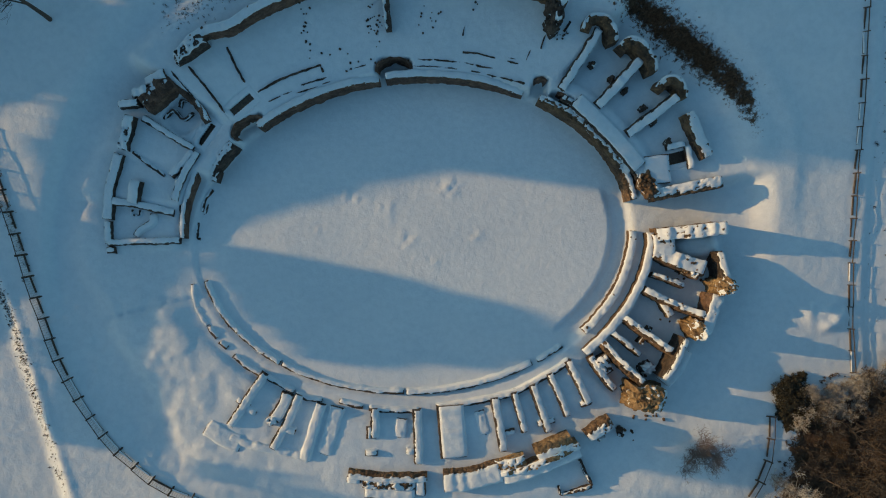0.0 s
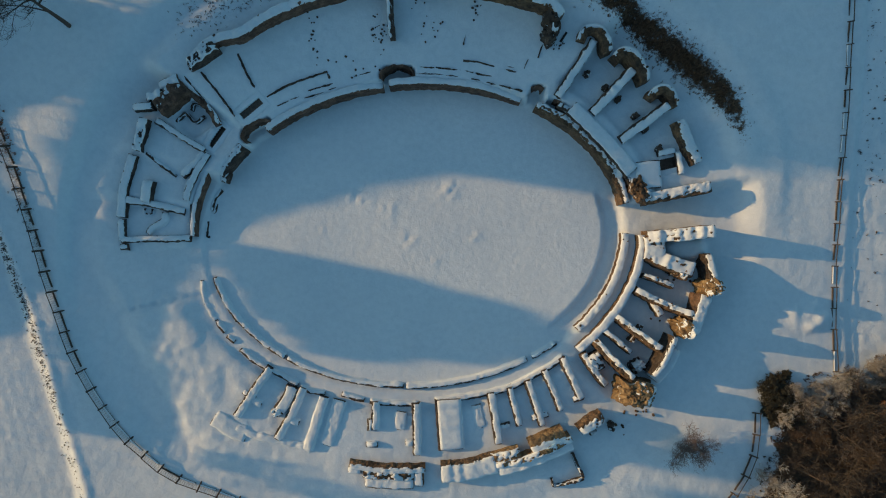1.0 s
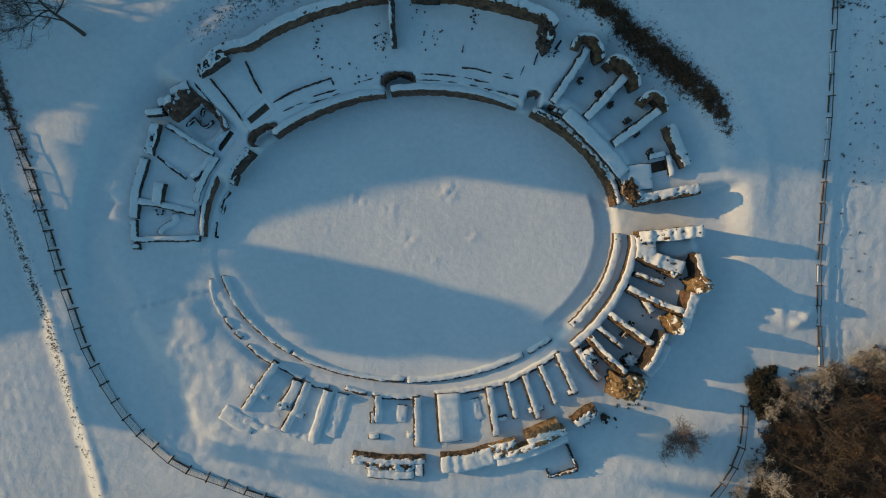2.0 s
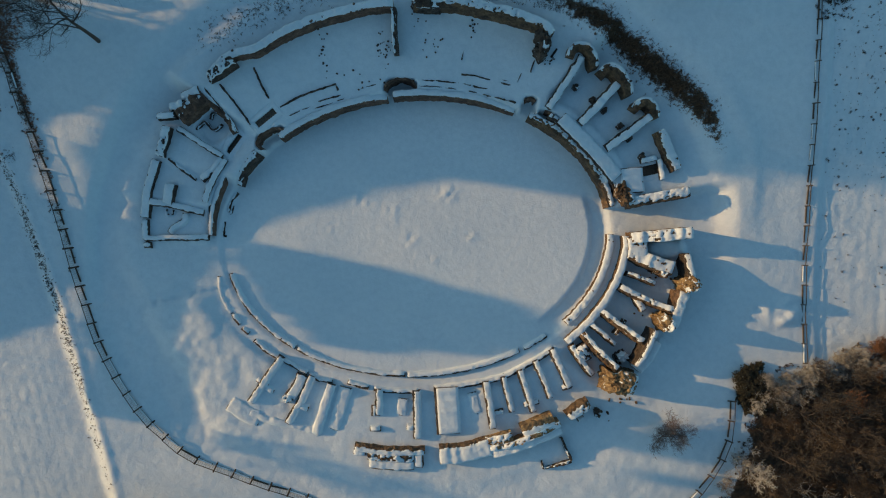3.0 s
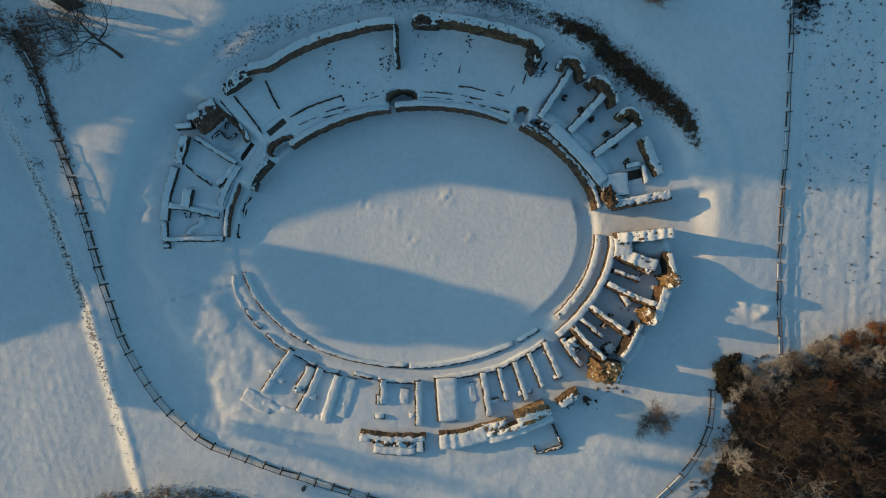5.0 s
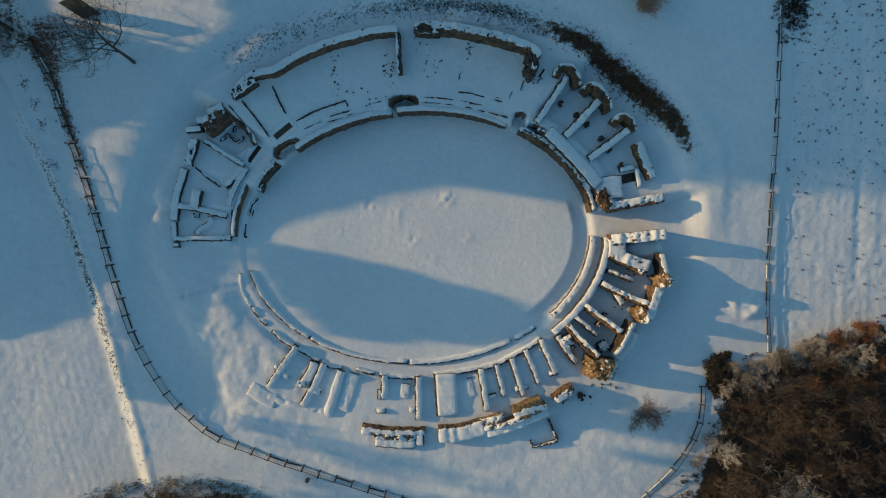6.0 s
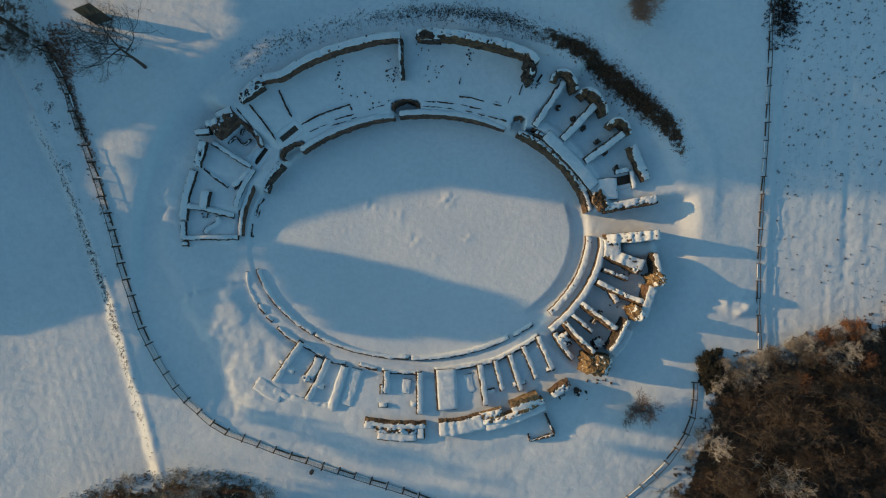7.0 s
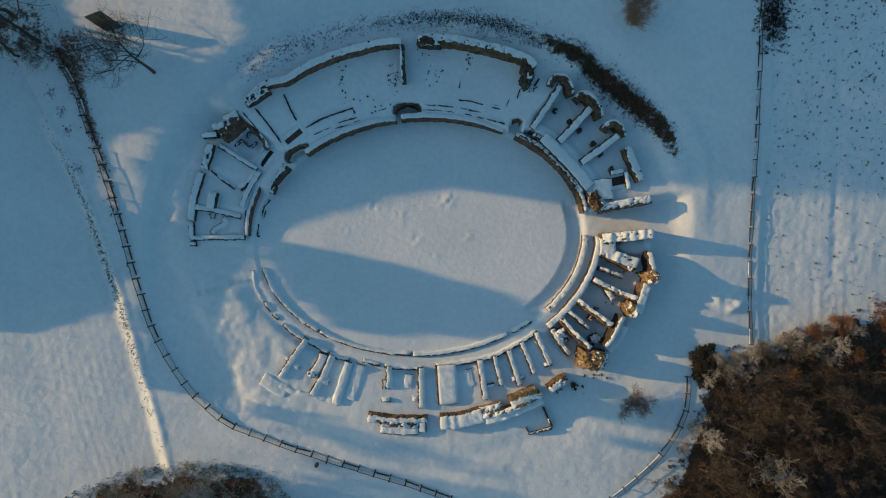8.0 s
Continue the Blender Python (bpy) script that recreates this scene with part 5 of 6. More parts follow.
def bare_tree(label, height, spread, seed, bark, twig, forks=(7, 5, 4, 3), thick=0.13, category="tree", group="", trunk_share=0.3, name="bare_tree", twig_size=1.0, even=False):
    orders = grow_tree(height, spread, seed, forks, thick, trunk_share, 0.25, even)
    tree = new(name)
    tagged(tree, label, category, group)
    v, f = tubes(orders[0], 8)
    part("trunk", mesh_of("trunk", v, f, bark, True), tree)
    v, f = tubes([[(p, max(r, 0.018)) for p, r in b] for o in orders[1:3] for b in o], 5)
    part("branchwork", mesh_of("branchwork", v, f, bark, True), tree)
    v, f = tubes([[(p, max(r, 0.011 * twig_size)) for p, r in b] for o in orders[3:] for b in o], 3)
    part("crown", mesh_of("crown", v, f, twig), tree, "fine bare twigs", kind="stuff")
    return tree


def stand(tree, x, y, turn=0.0, size=1.0, lean=0.0):
    tree.matrix_basis = Matrix.Translation((x, y, high(x, y) - 0.1)) @ Euler((lean, 0, turn)).to_matrix().to_4x4() @ Matrix.Scale(size, 4)
    return tree


def another(tree, x, y, turn, size):
    c = copy_thing(tree, Matrix.Translation((x, y, high(x, y) - 0.1)) @ Euler((0, 0, turn)).to_matrix().to_4x4())
    c.scale = (size, size, size)
    return c


WOODS = "bare trees of the wood"
rust = bare_tree("bare shrubby tree with rust-brown twigs, dusted with snow", 5.5, 0.9, 11, BARK, TWIG_RUST, (9, 6, 5, 3), 0.10, group=WOODS, trunk_share=0.12, twig_size=1.3)
brown = bare_tree("bare brown tree with dense twigs", 6.5, 0.85, 12, BARK, TWIG, (9, 6, 5, 3), 0.13, group=WOODS, trunk_share=0.2, twig_size=1.3)
dark = bare_tree("dark bare tree with fine twigs", 7.0, 0.8, 13, BARK, BARK, (8, 6, 5, 3), 0.14, group=WOODS, trunk_share=0.2, twig_size=1.3)
pale = bare_tree("bare tree with pale forked limbs dusted with snow", 7.0, 0.8, 14, BARK_PALE, TWIG_SNOWY, (8, 6, 5, 3), 0.12, group=WOODS, trunk_share=0.15, twig_size=1.3)
tan = bare_tree("bare thicket tree with tan twigs and pale tips", 6.0, 0.75, 15, BARK_PALE, TWIG_TAN, (9, 6, 5, 3), 0.09, group=WOODS, trunk_share=0.12, twig_size=1.1)
rnd = random.Random(5)
placed = []
first = {"rust": True, "brown": True, "dark": True, "pale": True, "tan": True}
kinds = {"rust": rust, "brown": brown, "dark": dark, "pale": pale, "tan": tan}


def plant(kind, x, y, size):
    if first[kind]:
        first[kind] = False
        stand(kinds[kind], x, y, rnd.uniform(0, 6), size)
    else:
        another(kinds[kind], x, y, rnd.uniform(0, 6), size)


for _ in range(3000):
    x, y = rnd.uniform(27, 66), rnd.uniform(-42, -5)
    d, side = away(np.array([x]), np.array([y]), WOOD_EDGE)
    if d[0] * side[0] < -0.5 or any((x - a) ** 2 + (y - b) ** 2 < 3.2 for a, b in placed) or len(placed) > 150:
        continue
    placed.append((x, y))
    near = d[0] < (3.0 if x < 40 else 6.0)
    # mostly dark trees further in: the wood's inner shade put into their colour
    plant(rnd.choices(("rust", "brown", "dark", "pale"), (7, 3, 1, 0.6) if near and x > 38 else (0.6, 3.5, 7, 0.25) if not near else (1.2, 3, 4, 3))[0], x, y, rnd.uniform(0.3, 0.45) if d[0] * side[0] < 1 else rnd.uniform(0.45, 0.7) if near else rnd.uniform(0.7, 1.1))
for _ in range(3000):
    x, y = rnd.uniform(-46, -14), rnd.uniform(-44, -25)
    d, side = away(np.array([x]), np.array([y]), THICKET_EDGE)
    if d[0] * side[0] > 0.3 or any((x - a) ** 2 + (y - b) ** 2 < 3.4 for a, b in placed) or len(placed) > 215:
        continue
    placed.append((x, y))
    plant(rnd.choices(("tan", "brown", "pale"), (8, 1, 1))[0], x, y, rnd.uniform(0.3, 0.5) if d[0] < 2 else rnd.uniform(0.6, 0.95))
# frosted scrub and rust-brown shrubs along the wood's northern edge
edge_line = spline([(31.5, -12.6), (34.0, -12.2), (37.0, -11.3), (40.0, -10.2), (43.5, -9.2), (48.0, -7.9)], 0.35)
for k, (ex, ey) in enumerate(edge_line):
    frost = k < 0.62 * len(edge_line)
    for _ in range(2 if frost else 1):
        plant("pale" if frost or rnd.random() < 0.15 else "rust", ex + rnd.gauss(0, 0.4), ey - abs(rnd.gauss(0, 1.3)), rnd.uniform(0.16, 0.3) if frost else rnd.uniform(0.3, 0.48))
for ex, ey, size in ((33.2, -15.0, 0.3), (35.2, -14.6, 0.3), (44.5, -13.0, 0.5), (29.2, -20.6, 0.22), (28.4, -23.0, 0.24), (-27.5, -28.4, 0.75), (-29.8, -28.0, 0.5)):
    plant("pale", ex, ey, size)


def evergreen_bush(x, y, wide, tall, seed):
    rnd = random.Random(seed)
    z = high(x, y) - 0.1
    bush = new("bush")
    bush.location = (x, y, z)
    tagged(bush, "dense dark green bush at the corner of the wood", "bush", "bushes at the wood's corner")
    v, f = tubes([[(Vector((k * 0.1, 0, 0)), 0.05), (Vector((k * 0.4, 0.3 - 0.2 * k, tall * 0.7)), 0.02)] for k in (-1, 0, 1)], 5)
    part("stem", mesh_of("stem", v, f, BARK), bush, kind="stuff")
    v, f = [], []
    for _ in range(3000):
        a, h, s = rnd.uniform(0, 6.28), rnd.uniform(0.05, 1), rnd.uniform(0.06, 0.14)
        r = wide * math.sqrt(max(0.05, 1 - (h * 1.1 - 0.35) ** 2)) * math.sqrt(rnd.uniform(0.1, 1)) * (1 + 0.5 * float(rough2(math.cos(a) * 2, math.sin(a) * 2, 0.6, seed))) * (1 + 0.3 * float(rough2(a * 2, h * 3, 0.5, seed + 4)))
        c = Vector((r * math.cos(a), r * math.sin(a), h * tall))
        q = Euler((rnd.uniform(-0.9, 0.9), rnd.uniform(-0.9, 0.9), rnd.uniform(0, 6.3))).to_matrix()
        n = len(v)
        v += [c + q @ Vector(p) * s for p in ((-0.5, 0, 0), (0, -0.35, 0.05), (0.7, 0, 0), (0, 0.35, 0.05))]
        f.append((n, n + 1, n + 2, n + 3))
    part("foliage", mesh_of("foliage", v, f, BUSH), bush, kind="stuff")


for k, (bx, by, wide, tall) in enumerate(((29.8, -12.5, 0.85, 1.1), (30.7, -12.0, 0.7, 0.9), (30.0, -13.6, 0.8, 1.2), (30.9, -13.2, 0.9, 1.3), (29.9, -14.7, 0.65, 0.9), (31.0, -14.6, 0.8, 1.1),
                                          (31.9, -12.9, 0.6, 0.9), (32.1, -14.1, 0.75, 1.0), (31.6, -15.6, 0.7, 0.9), (30.4, -15.8, 0.5, 0.7), (33.1, -15.2, 0.7, 0.9), (31.5, -11.6, 0.45, 0.6))):
    evergreen_bush(bx, by, wide, tall, k + 1)
# single trees
oak = bare_tree("large bare spreading tree beside the western fence", 7.5, 0.95, 21, BARK, TWIG, (10, 7, 6, 5), 0.17, group="single trees", trunk_share=0.25, twig_size=0.5)
stand(oak, *(-32.98, 19.74), 2.4, 1.25)
another(oak, *(-45.77, 23.03), 2.2, 1.5)
another(oak, *(-48.51, 25.81), 4.1, 1.5)
another(oak, *(-51.52, 22.68), 3.0, 1.5)
for tx, ty, turn, size in ((*(-48.14, 21.48), 1.1, 1.0), (*(-43.14, 20.93), 2.9, 0.7)):
    another(oak, tx, ty, turn, size)
shrub = bare_tree("broad round bare shrub with reddish brown twigs", 4.2, 1.35, 24, BRUSH, BRUSH, (18, 9, 7, 5), 0.07, category="shrub", group="single shrubs", trunk_share=0.04, name="bare_shrub", twig_size=0.5, even=True)
stand(shrub, *(20.47, 25.20), 0.0, 1.0)
round_tree = bare_tree("small round bare tree with reddish brown twigs", 5.0, 1.1, 22, TWIG_RED, TWIG_RED, (16, 9, 7, 5), 0.10, group="single trees", trunk_share=0.3, twig_size=0.5, even=True)
stand(round_tree, *(21.47, -19.59), 1.4, 0.85)


# ---- grass and brush standing out of the snow ----
def tuft_field(name, label, spots, mat, blades=7, seed=0, splay=0.6):
    rnd = random.Random(seed)
    verts, faces = [], []
    zs = ground_height(np.array([s[0] for s in spots]), np.array([s[1] for s in spots]))
    for (x, y, size), z in zip(spots, zs):
        for _ in range(blades):
            a, lean = rnd.uniform(0, 6.28), rnd.uniform(0.1, splay) * size
            bx, by = x + rnd.gauss(0, 0.25) * size, y + rnd.gauss(0, 0.25) * size
            w = 0.2 * size
            tip = (bx + math.cos(a) * lean, by + math.sin(a) * lean, z + size * rnd.uniform(0.5, 1.1))
            n = len(verts)
            verts += [(bx + w * math.sin(a), by - w * math.cos(a), z - 0.05), (bx - w * math.sin(a), by + w * math.cos(a), z - 0.05), (bx + w * math.cos(a), by + w * math.sin(a), z - 0.05), tip]
            faces += [(n, n + 2, n + 3), (n + 2, n + 1, n + 3), (n + 1, n, n + 3)]
    return tagged(new(name, mesh_of(name, verts, faces, mat)), label, "grass", kind="stuff")


rnd = random.Random(8)
path = spline(SCRUB, 0.2)
spots = []
for k in range(4700):
    i = int(rnd.triangular(len(path) * 0.3 if k >= 2800 else 0, len(path) * (0.93 if k >= 2800 else 1) - 1, len(path) * (0.68 if k >= 2800 else 0.42)))
    wide, size = (0.7, rnd.uniform(0.08, 0.28)) if k >= 2800 else (1.15, rnd.uniform(0.05, 0.16))
    ahead = path[min(i + 2, len(path) - 1)] - path[max(i - 2, 0)]
    ahead = ahead / np.hypot(*ahead)
    off = rnd.gauss(0.35, wide) if k >= 2800 else abs(rnd.gauss(0, 1.25)) - 0.7
    along = rnd.gauss(0, 0.4)
    spots.append((path[i, 0] - ahead[1] * off + ahead[0] * along, path[i, 1] + ahead[0] * off + ahead[1] * along, size))
tuft_field("brush", "dark dry brush on a bank above the ruins", spots[:2800], DRY_GRASS, 5, 1)
tuft_field("brush", "brown dead bracken on a bank above the ruins", spots[2800:], BRACKEN, 6, 11)
arc = spline([(-22.85, 19.90), (-20.27, 21.50), (-16.87, 22.93), (-12.39, 24.29)], 0.2)
spots = [(arc[i, 0] + rnd.gauss(0, 1.0), arc[i, 1] + rnd.gauss(0, 0.7), rnd.uniform(0.07, 0.22)) for i in (rnd.randrange(len(arc)) for _ in range(420))]
tuft_field("grass", "dry grass tips poking through the snow of a bank", spots, DRY_GRASS, 5, 2)
spots = []
while len(spots) < 3600:
    x, y = rnd.uniform(37.5, 62), rnd.uniform(-7, 40)
    if rnd.random() < (0.2 + 0.03 * max(0, y) + 0.014 * (x - 37)) * (1.0 if y > 7 else 0.55):
        spots.append((x, y, rnd.choice((0.04, 0.05, 0.05, 0.06, 0.07, 0.08, 0.1, 0.12, 0.16, 0.24))))
tuft_field("grass", "scattered dark grass tufts in the snowy field", spots, BARK, 9, 3, 0.2)
line = spline(BANK, 0.2)
spots = [(line[i, 0] + rnd.gauss(-0.65, 0.34), line[i, 1] + rnd.gauss(0, 0.2), rnd.choice((0.06, 0.09, 0.12, 0.18))) for i in (int(rnd.triangular(0, len(line) * 0.98, len(line) * 0.35)) for _ in range(1300))]
tuft_field("clods", "dark clods and stubble along the spoil bank", spots, DRY_GRASS, 5, 4)
line = spline(WEST_FENCE[:8], 0.2)
spots = [(line[i, 0] + rnd.gauss(-0.5, 0.35), line[i, 1] + rnd.gauss(0, 0.3), rnd.uniform(0.08, 0.3)) for i in (int(rnd.triangular(0, len(line) - 1, 0)) for _ in range(280))]
tuft_field("brush", "dry brush along the foot of the fence", spots, DRY_GRASS, 6, 5)
line = spline(WEST_FENCE[:6], 0.15)
spots = [(line[i, 0] + rnd.gauss(-0.1, 0.3), line[i, 1] + rnd.gauss(0, 0.3), rnd.uniform(0.1, 0.3)) for i in (int(rnd.triangular(0, len(line) - 1, 0)) for _ in range(420))]
tuft_field("brush", "reddish brown bramble grown along the fence", spots, BRUSH, 7, 25)
berm = spline([(-13.0, 24.6), (-8.0, 25.6), (-3.0, 26.2), (2.0, 26.1), (7.0, 25.3), (11.0, 23.8)], 0.15)
spots = [(berm[i, 0] + rnd.gauss(0, 0.5), berm[i, 1] + rnd.gauss(-0.3, 0.55), rnd.uniform(0.06, 0.19)) for i in (int(rnd.triangular(0, len(berm) - 1, len(berm) * 0.8)) for _ in range(2600))]
tuft_field("grass", "dark grass tips speckling the snowy berm", spots, DRY_GRASS, 5, 26)
verge = spline([(-42.58, 24.32), (-42.30, 21.96), (-41.83, 19.80), (-41.36, 17.61)], 0.15)
spots = []
for _ in range(480):
    i = int(rnd.triangular(0, len(verge) - 1, len(verge) * 0.3))
    wide = 1.15 - 0.8 * i / len(verge)
    spots.append((verge[i, 0] + rnd.gauss(0, wide), verge[i, 1] + rnd.gauss(0, 0.5), rnd.uniform(0.1, 0.34)))
tuft_field("brush", "reddish brown brush grown through the fence", spots, BRUSH, 7, 16)
clumps = ((-43.68, 15.42), (-43.01, 13.18), (-42.13, 8.95), (-44.74, 17.33))
spots = [(cx + rnd.gauss(0, 0.28), cy + rnd.gauss(0, 0.4), rnd.uniform(0.06, 0.2)) for cx, cy in clumps for _ in range(30)]
tuft_field("brush", "small clumps of dry brush on the spoil bank", spots, DRY_GRASS, 6, 15)
spots = [(*(37.15, 26.31), 0.9)]
spots = [(spots[0][0] + rnd.gauss(0, 0.9), spots[0][1] + rnd.gauss(0, 1.6), rnd.uniform(0.1, 0.32)) for _ in range(700)]
tuft_field("brush", "dark bramble beside the eastern fence", spots, TWIG, 8, 6)
spots = []
while len(spots) < 2200:
    x, y = rnd.uniform(27, 62), rnd.uniform(-38, -5)
    d, side = away(np.array([x]), np.array([y]), WOOD_EDGE)
    if side[0] > 0:
        spots.append((x, y, rnd.uniform(0.15, 0.5)))
tuft_field("undergrowth", "brown undergrowth of the wood", spots, BARK, 6, 7)
spots = []
while len(spots) < 700:
    x, y = rnd.uniform(-46, -14), rnd.uniform(-40, -25)
    d, side = away(np.array([x]), np.array([y]), THICKET_EDGE)
    if side[0] < 0:
        spots.append((x, y, rnd.uniform(0.2, 0.6)))
tuft_field("undergrowth", "tan undergrowth of the thicket", spots, TWIG_TAN, 6, 8)
line = spline(THICKET_EDGE[1:], 0.15)
spots = [(line[i, 0] + rnd.gauss(0, 0.35), line[i, 1] + rnd.gauss(-0.7, 0.45), rnd.uniform(0.08, 0.22)) for i in (rnd.randrange(len(line)) for _ in range(1500))]
tuft_field("grass", "frosted tan grass along the edge of the thicket", spots, FROSTED_GRASS, 5, 27)
# rubble fallen round the eastern and southern walls
rnd = random.Random(23)
for cx, cy, sx, sy, count in ((*(21.54, -2.61), 1.0, 0.4, 12), (*(18.65, 0.00), 0.5, 1.0, 8), (*(15.88, -16.52), 0.5, 0.5, 6), (*(17.50, -14.78), 1.4, 0.4, 9), (*(20.04, -6.01), 0.6, 0.5, 6)):
    for _ in range(count):
        x, y, size = cx + rnd.gauss(0, sx * 0.6), cy + rnd.gauss(0, sy * 0.6), rnd.uniform(0.1, 0.26)
        st = new("fallen_stone", stone_mesh(rnd.randrange(4), STONE))
        st.matrix_basis = Matrix.Translation((x, y, high(x, y) + size * 0.12)) @ Euler((rnd.uniform(-0.3, 0.3), rnd.uniform(-0.3, 0.3), rnd.uniform(0, 6))).to_matrix().to_4x4() @ Matrix.Diagonal((size, size * 0.8, size * 0.7, 1))
        tagged(st, "brown stone fallen from a ruined wall into the snow", "stone", "stones below the eastern walls")
# stones lying about the tiers
rnd = random.Random(17)
for cx, cy, sx, sy, count in ((*(-5.87, 19.38), 0.5, 1.2, 26), (*(-11.72, 19.61), 0.5, 1.6, 18), (*(2.71, 21.41), 0.4, 0.7, 12), (*(-1.08, 20.14), 1.2, 1.4, 12), (*(-3.05, 21.80), 0.9, 0.8, 5), (*(-8.21, 16.61), 2.4, 0.8, 12), (*(9.98, 18.34), 0.6, 0.5, 10)):
    for _ in range(count):
        x, y, size = cx + rnd.gauss(0, sx * 0.6), cy + rnd.gauss(0, sy * 0.6), rnd.uniform(0.08, 0.2)
        st = new("fallen_stone", stone_mesh(rnd.randrange(4), STONE_GREY))
        st.matrix_basis = Matrix.Translation((x, y, high(x, y) + size * 0.15)) @ Euler((rnd.uniform(-0.3, 0.3), rnd.uniform(-0.3, 0.3), rnd.uniform(0, 6))).to_matrix().to_4x4() @ Matrix.Diagonal((size, size * 0.8, size * 0.7, 1))
        tagged(st, "dark stone lying in the snow of the tiers", "stone", "stones in the tiers")


# ---- small hut with a green roof near the trees ----
def green_hut(x, y, turn):
    z = high(x, y)
    hut = new("hut")
    hut.matrix_basis = Matrix.Translation((x, y, z)) @ Euler((0, 0, turn)).to_matrix().to_4x4()
    tagged(hut, "small dark wooden hut with a green sheet roof", "hut")

    def block(name, sx, sy, z0, z1, mat, ox=0.0, oy=0.0, tilt=0.0):
        v = [(ox + a * sx / 2, oy + b * sy / 2, zz + (tilt * a)) for zz in (z0, z1) for a, b in ((-1, -1), (1, -1), (1, 1), (-1, 1))]
        f = [(0, 3, 2, 1), (4, 5, 6, 7), (0, 1, 5, 4), (1, 2, 6, 5), (2, 3, 7, 6), (3, 0, 4, 7)]
        return part(name, mesh_of(name, v, f, mat), hut)

    for a, b in ((-1, -1), (1, -1), (1, 1), (-1, 1)):
        block("post", 0.08, 0.08, -0.2, 2.1, WOOD, a * 0.9 + b * 0.55, a * 0.24 - b * 0.35)
    corners = [(a * 0.86 + b * 0.52, a * 0.23 - b * 0.33, a, b) for a, b in ((-1, -1), (1, -1), (1, 1), (-1, 1))]
    for k in range(4):
        (x0, y0, a0, b0), (x1, y1, a1, b1) = corners[k], corners[(k + 1) % 4]
        ends = ((x0, y0, a0, b0), (x1, y1, a1, b1), (x1 * 0.95, y1 * 0.95, a1, b1), (x0 * 0.95, y0 * 0.95, a0, b0))
        v = [(px, py, -0.2) for px, py, a, b in ends] + [(px, py, 2.24 + 0.17 * a - 0.1 * b) for px, py, a, b in ends]
        part("wall", mesh_of("wall", v, [(0, 1, 2, 3), (4, 7, 6, 5), (0, 4, 5, 1), (1, 5, 6, 2), (2, 6, 7, 3), (3, 7, 4, 0)], WOOD), hut)
    sheet = [(a * 1.0 + b * 0.62, a * 0.27 - b * 0.4, zz + 0.2 * a - 0.12 * b) for zz in (2.3, 2.35) for a, b in ((-1, -1), (1, -1), (1, 1), (-1, 1))]
    part("roof", mesh_of("roof", sheet, [(0, 1, 2, 3), (7, 6, 5, 4), (0, 4, 5, 1), (1, 5, 6, 2), (2, 6, 7, 3), (3, 7, 4, 0)], GREEN_SHEET), hut)


green_hut(*(-37.69, 24.82), 0.0)

# small dark bin on a post outside the fence
def litter_bin(x, y):
    z = high(x, y)
    b = new("bin")
    b.location = (x, y, z)
    tagged(b, "small dark bin on a short post beside the fence", "bin")
    part("post", log_mesh("post", 0.04, 0.9, 6, WOOD, seed=4), b, at=Matrix.Translation((0, 0, -0.1)))
    rows = [(0.17, 0.35), (0.22, 0.4), (0.25, 0.9), (0.24, 0.98), (0.1, 1.04)]
    v = [(r * math.cos(k * math.pi / 6), r * math.sin(k * math.pi / 6), h) for r, h in rows for k in range(12)]
    f = [(i * 12 + k, i * 12 + (k + 1) % 12, (i + 1) * 12 + (k + 1) % 12, (i + 1) * 12 + k) for i in range(4) for k in range(12)] + [tuple(range(12))[::-1], tuple(range(48, 60))]
    part("drum", mesh_of("drum", v, f, DARK_MATT), b)


litter_bin(*(-14.79, -25.53))


# ---- unseen cypresses added on the ridge far west to block the sun ----
def cypress(x, y, tall, wide, seed):
    rnd = random.Random(seed)
    z = high(x, y) - 0.5
    tree = new("cypress")
    tree.location = (x, y, z)
    tagged(tree, "unseen tall evergreen added on the ridge to cast shade", "tree", "cypresses on the ridge")
    v, f = tubes([[(Vector((0, 0, 0)), 0.25), (Vector((0, 0, tall * 0.5)), 0.12)]], 7)
    part("trunk", mesh_of("trunk", v, f, BARK), tree)
    v, f = [], []
    for _ in range(1500):
        h = rnd.uniform(0.04, 1.0)
        r = wide * (math.sin(math.pi * min(1, h * 0.75 + 0.25)) ** 0.7) * math.sqrt(rnd.uniform(0.1, 1))
        a, s = rnd.uniform(0, 6.28), rnd.uniform(0.35, 0.7)
        c = Vector((r * math.cos(a), r * math.sin(a), h * tall))
        n = len(v)
        v += [c + Vector((s * 0.5, 0, 0)), c + Vector((-s * 0.3, s * 0.4, 0)), c + Vector((-s * 0.3, -s * 0.4, 0)), c + Vector((math.cos(a) * s * 0.3, math.sin(a) * s * 0.3, s * 1.6))]
        f += [(n, n + 1, n + 3), (n + 1, n + 2, n + 3), (n + 2, n, n + 3), (n, n + 2, n + 1)]
    part("crown", mesh_of("crown", v, f, CYPRESS), tree)


# heights set by how far their shade should reach eastwards
for k, (y, tall) in enumerate(((24.3, 9.8), (25.5, 9.5), (26.6, 8.6), (27.7, 8.4), (28.7, 10.4), (29.8, 12.0), (30.8, 13.0))):
    cypress(RIDGE + 0.6 * (k % 2), y, tall, 1.1, k + 66)


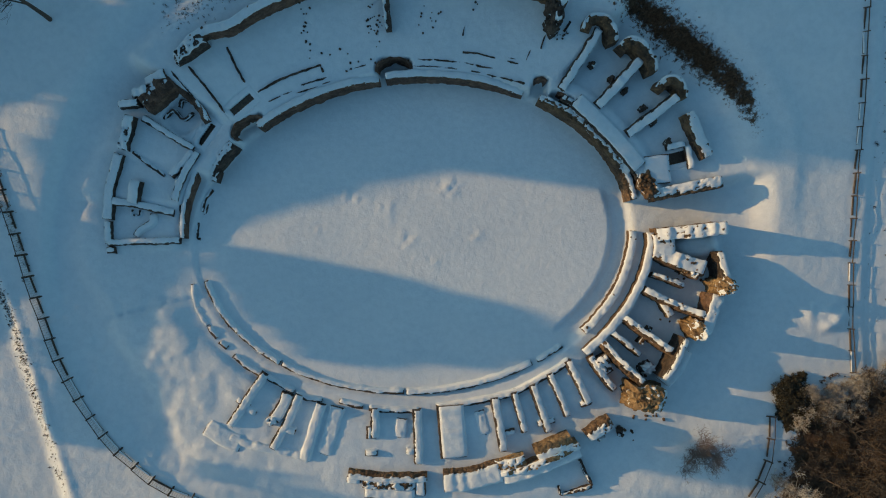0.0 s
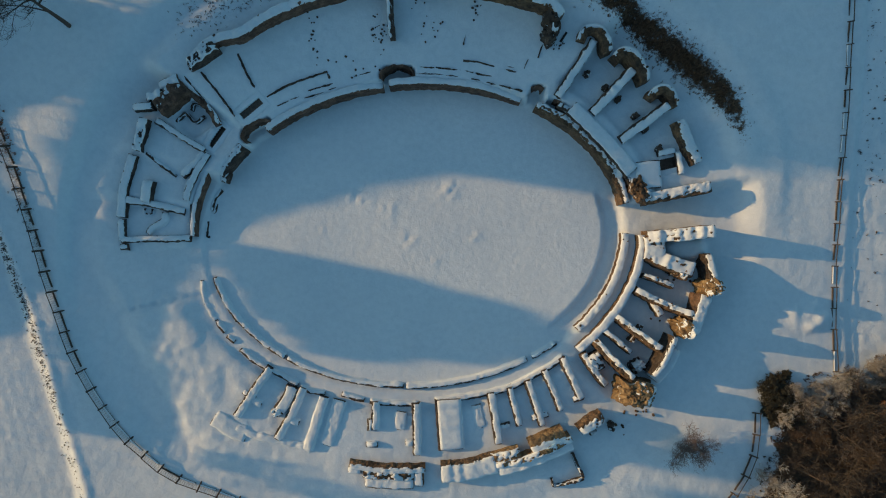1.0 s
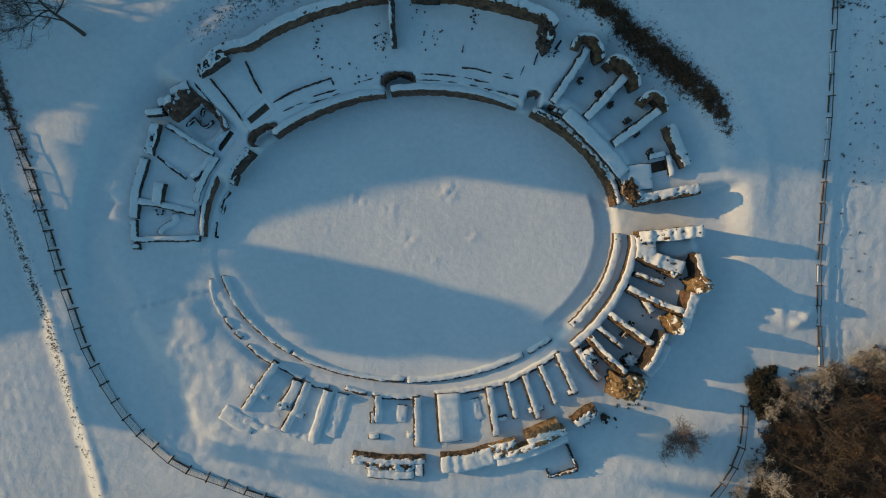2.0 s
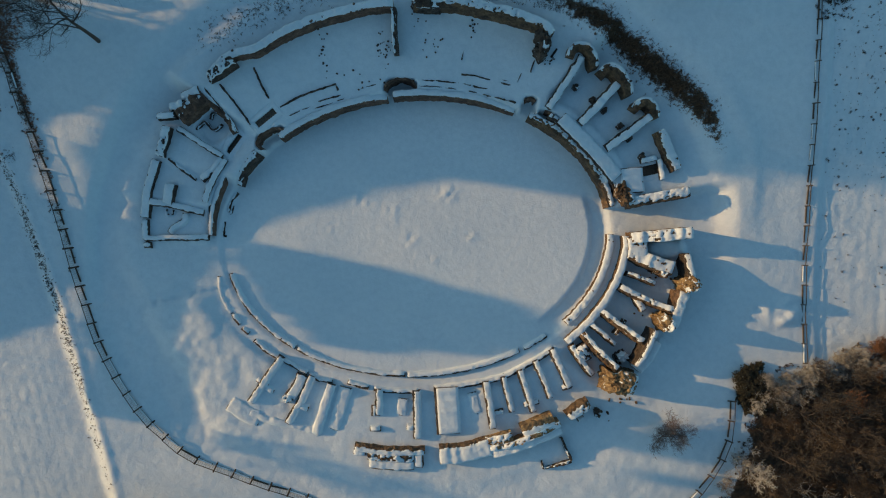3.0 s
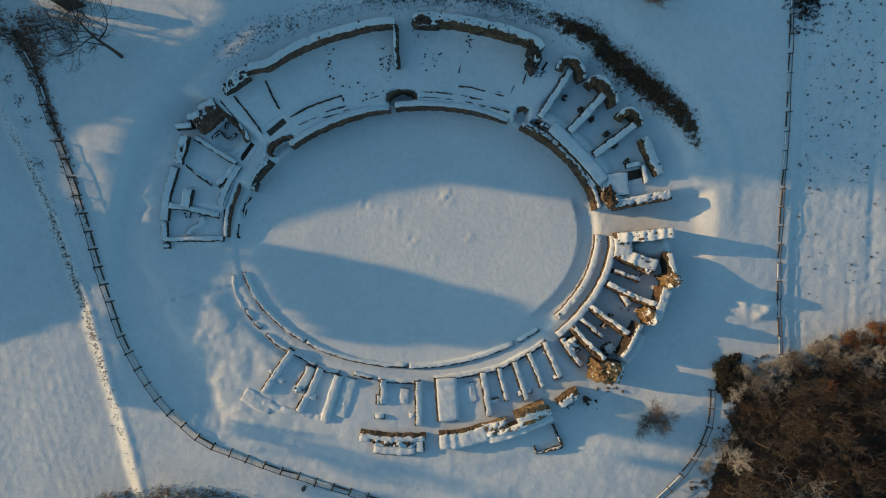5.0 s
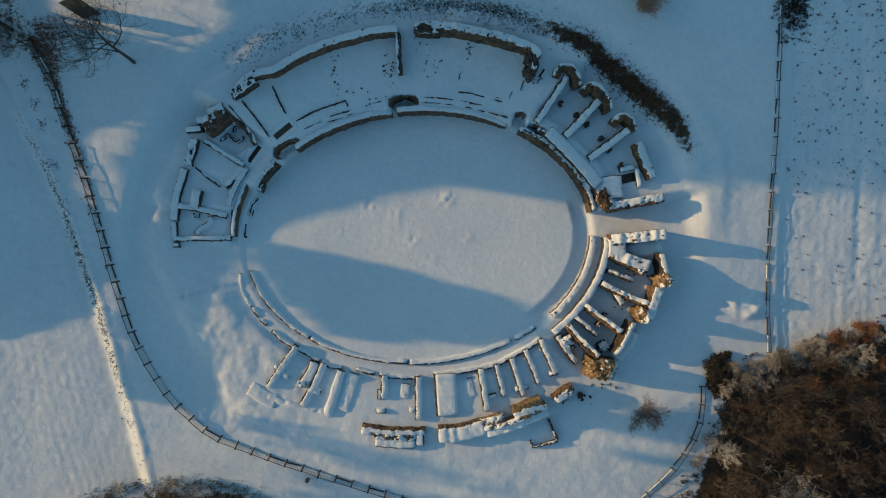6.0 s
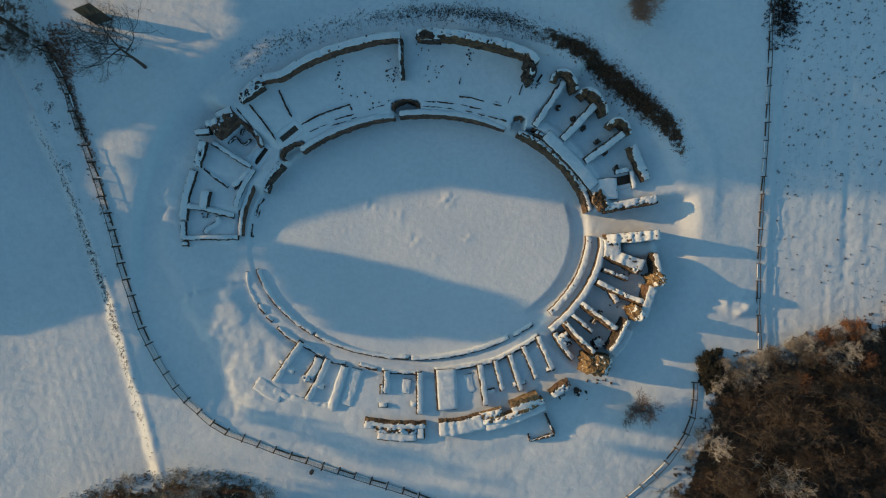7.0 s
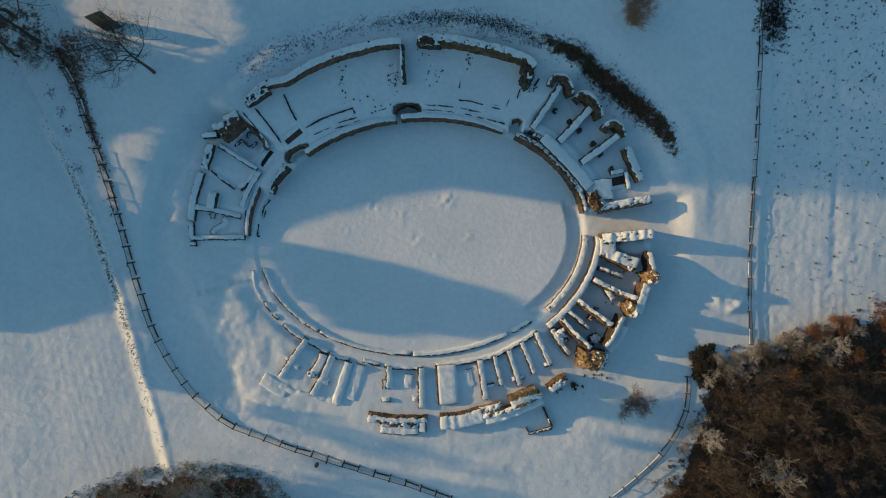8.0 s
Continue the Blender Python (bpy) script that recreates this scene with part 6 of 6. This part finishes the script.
def stone_pine(x, y, low, top, wide, seed, clumps=700, droop=0.55, slope=0.0):
    """An unseen umbrella-shaped pine added to block the sun: a bare trunk under a broad dense crown between the heights
    low and top, its top rising northwards by slope.
    """
    rnd = random.Random(seed)
    z = high(x, y) - 0.3
    tree = new("stone_pine")
    tree.location = (x, y, z)
    tagged(tree, "unseen umbrella-shaped pine added on the ridge to shape the sunlight", "tree", "pines on the ridge")
    v, f = tubes([[(Vector((0, 0, 0)), 0.035), (Vector((0.1, 0, max(low - z, 0.5))), 0.028), (Vector((0.1, 0.1, (low + top) / 2 - z)), 0.03)]], 7)
    part("trunk", mesh_of("trunk", v, f, BARK), tree)
    v, f = [], []
    for _ in range(clumps):
        a, r, s = rnd.uniform(0, 6.28), math.sqrt(rnd.uniform(0, 1)), rnd.uniform(0.3, 0.55)
        roof = 1 - droop * r ** 4 + 0.05 * math.sin(a * 3 + seed)
        side = r * wide * math.sin(a)
        ragged = 0.08 * float(rough2(y + side, 0.0, 0.9, 71)) + 0.08 * float(rough2(y + side, 0.0, 0.35, 72))
        base = low - z + ragged
        c = Vector((0.4 * r * wide * math.cos(a), side, base + (top + slope * side - z - base) * roof * rnd.uniform(0.0, 0.95)))
        n = len(v)
        v += [c + Vector((s * 0.5, 0, 0)), c + Vector((-s * 0.3, s * 0.4, 0)), c + Vector((-s * 0.3, -s * 0.4, 0)), c + Vector((math.cos(a) * s * 0.3, math.sin(a) * s * 0.3, s * 0.8))]
        f += [(n, n + 1, n + 3), (n + 1, n + 2, n + 3), (n + 2, n, n + 3), (n, n + 2, n + 1)]
    part("crown", mesh_of("crown", v, f, CYPRESS), tree)


# unseen crowns: their edges and gaps outline the sunlit patches
for k in range(6):
    y = 14.3 + 1.75 * k
    low = float(np.interp(y, (12.6, 14.8, 16.4, 17.8, 20.3, 22.3, 24.2), (13.87, 14.03, 14.22, 14.46, 15.05, 15.7, 16.2)))
    stone_pine(RIDGE + 0.5 * (k % 2), y, low, float(np.interp(y, (13.8, 14.5, 16.3, 19.0, 20.3, 22.0, 23.2), (15.7, 15.9, 16.75, 18.2, 18.85, 19.6, 20.6))), 1.7, k + 80, 6000, 0.03, 0.5 if k else 0.1)
for k in range(6):
    stone_pine(RIDGE + 0.6 * (k % 3), -4.9 + 2.1 * k, 12.85, 14.75 + 0.05 * k, 2.0, k + 130, 4500, 0.2)
for k, (y, low, top) in enumerate(((5.3, 17.5, 19.8), (6.4, 16.9, 22.0), (7.6, 16.4, 23.2), (8.8, 16.15, 23.9), (10.0, 15.95, 23.9), (11.1, 15.8, 22.8), (11.8, 15.7, 20.6))):
    stone_pine(RIDGE + 0.5 * (k % 2), y, low, top, 1.15, k + 160, 2600)
for k in range(8):
    stone_pine(RIDGE + 0.5 * (k % 2), 32.65 + 1.45 * k, 18.85, 37.4 + 0.3 * k, 1.5, k + 100, 2200)
# unseen high crowns added for shade bands in the south-east
for k, (y, low, top, wide) in enumerate(((0.1, 24.7, 28.8, 1.0), (1.5, 25.6, 29.0, 1.0), (-3.3, 25.2, 28.6, 0.5))):
    stone_pine(RIDGE + 0.5 * (k % 2), y, low, top, wide, k + 220, 1800, 0.2)
# unseen sparse crowns added for soft shade bands in the south
for k, (y, low, top) in enumerate(((-7.3, 15.3, 18.4), (-8.5, 16.2, 20.5), (-9.6, 17.6, 22.5), (-12.9, 16.8, 24.0), (-14.6, 16.6, 24.0), (-16.4, 16.4, 24.0), (-18.3, 16.4, 24.0))):
    stone_pine(RIDGE + 0.5 * (k % 2), y, low, top, 1.0, k + 190, 110 if k < 3 else 240, 0.4)
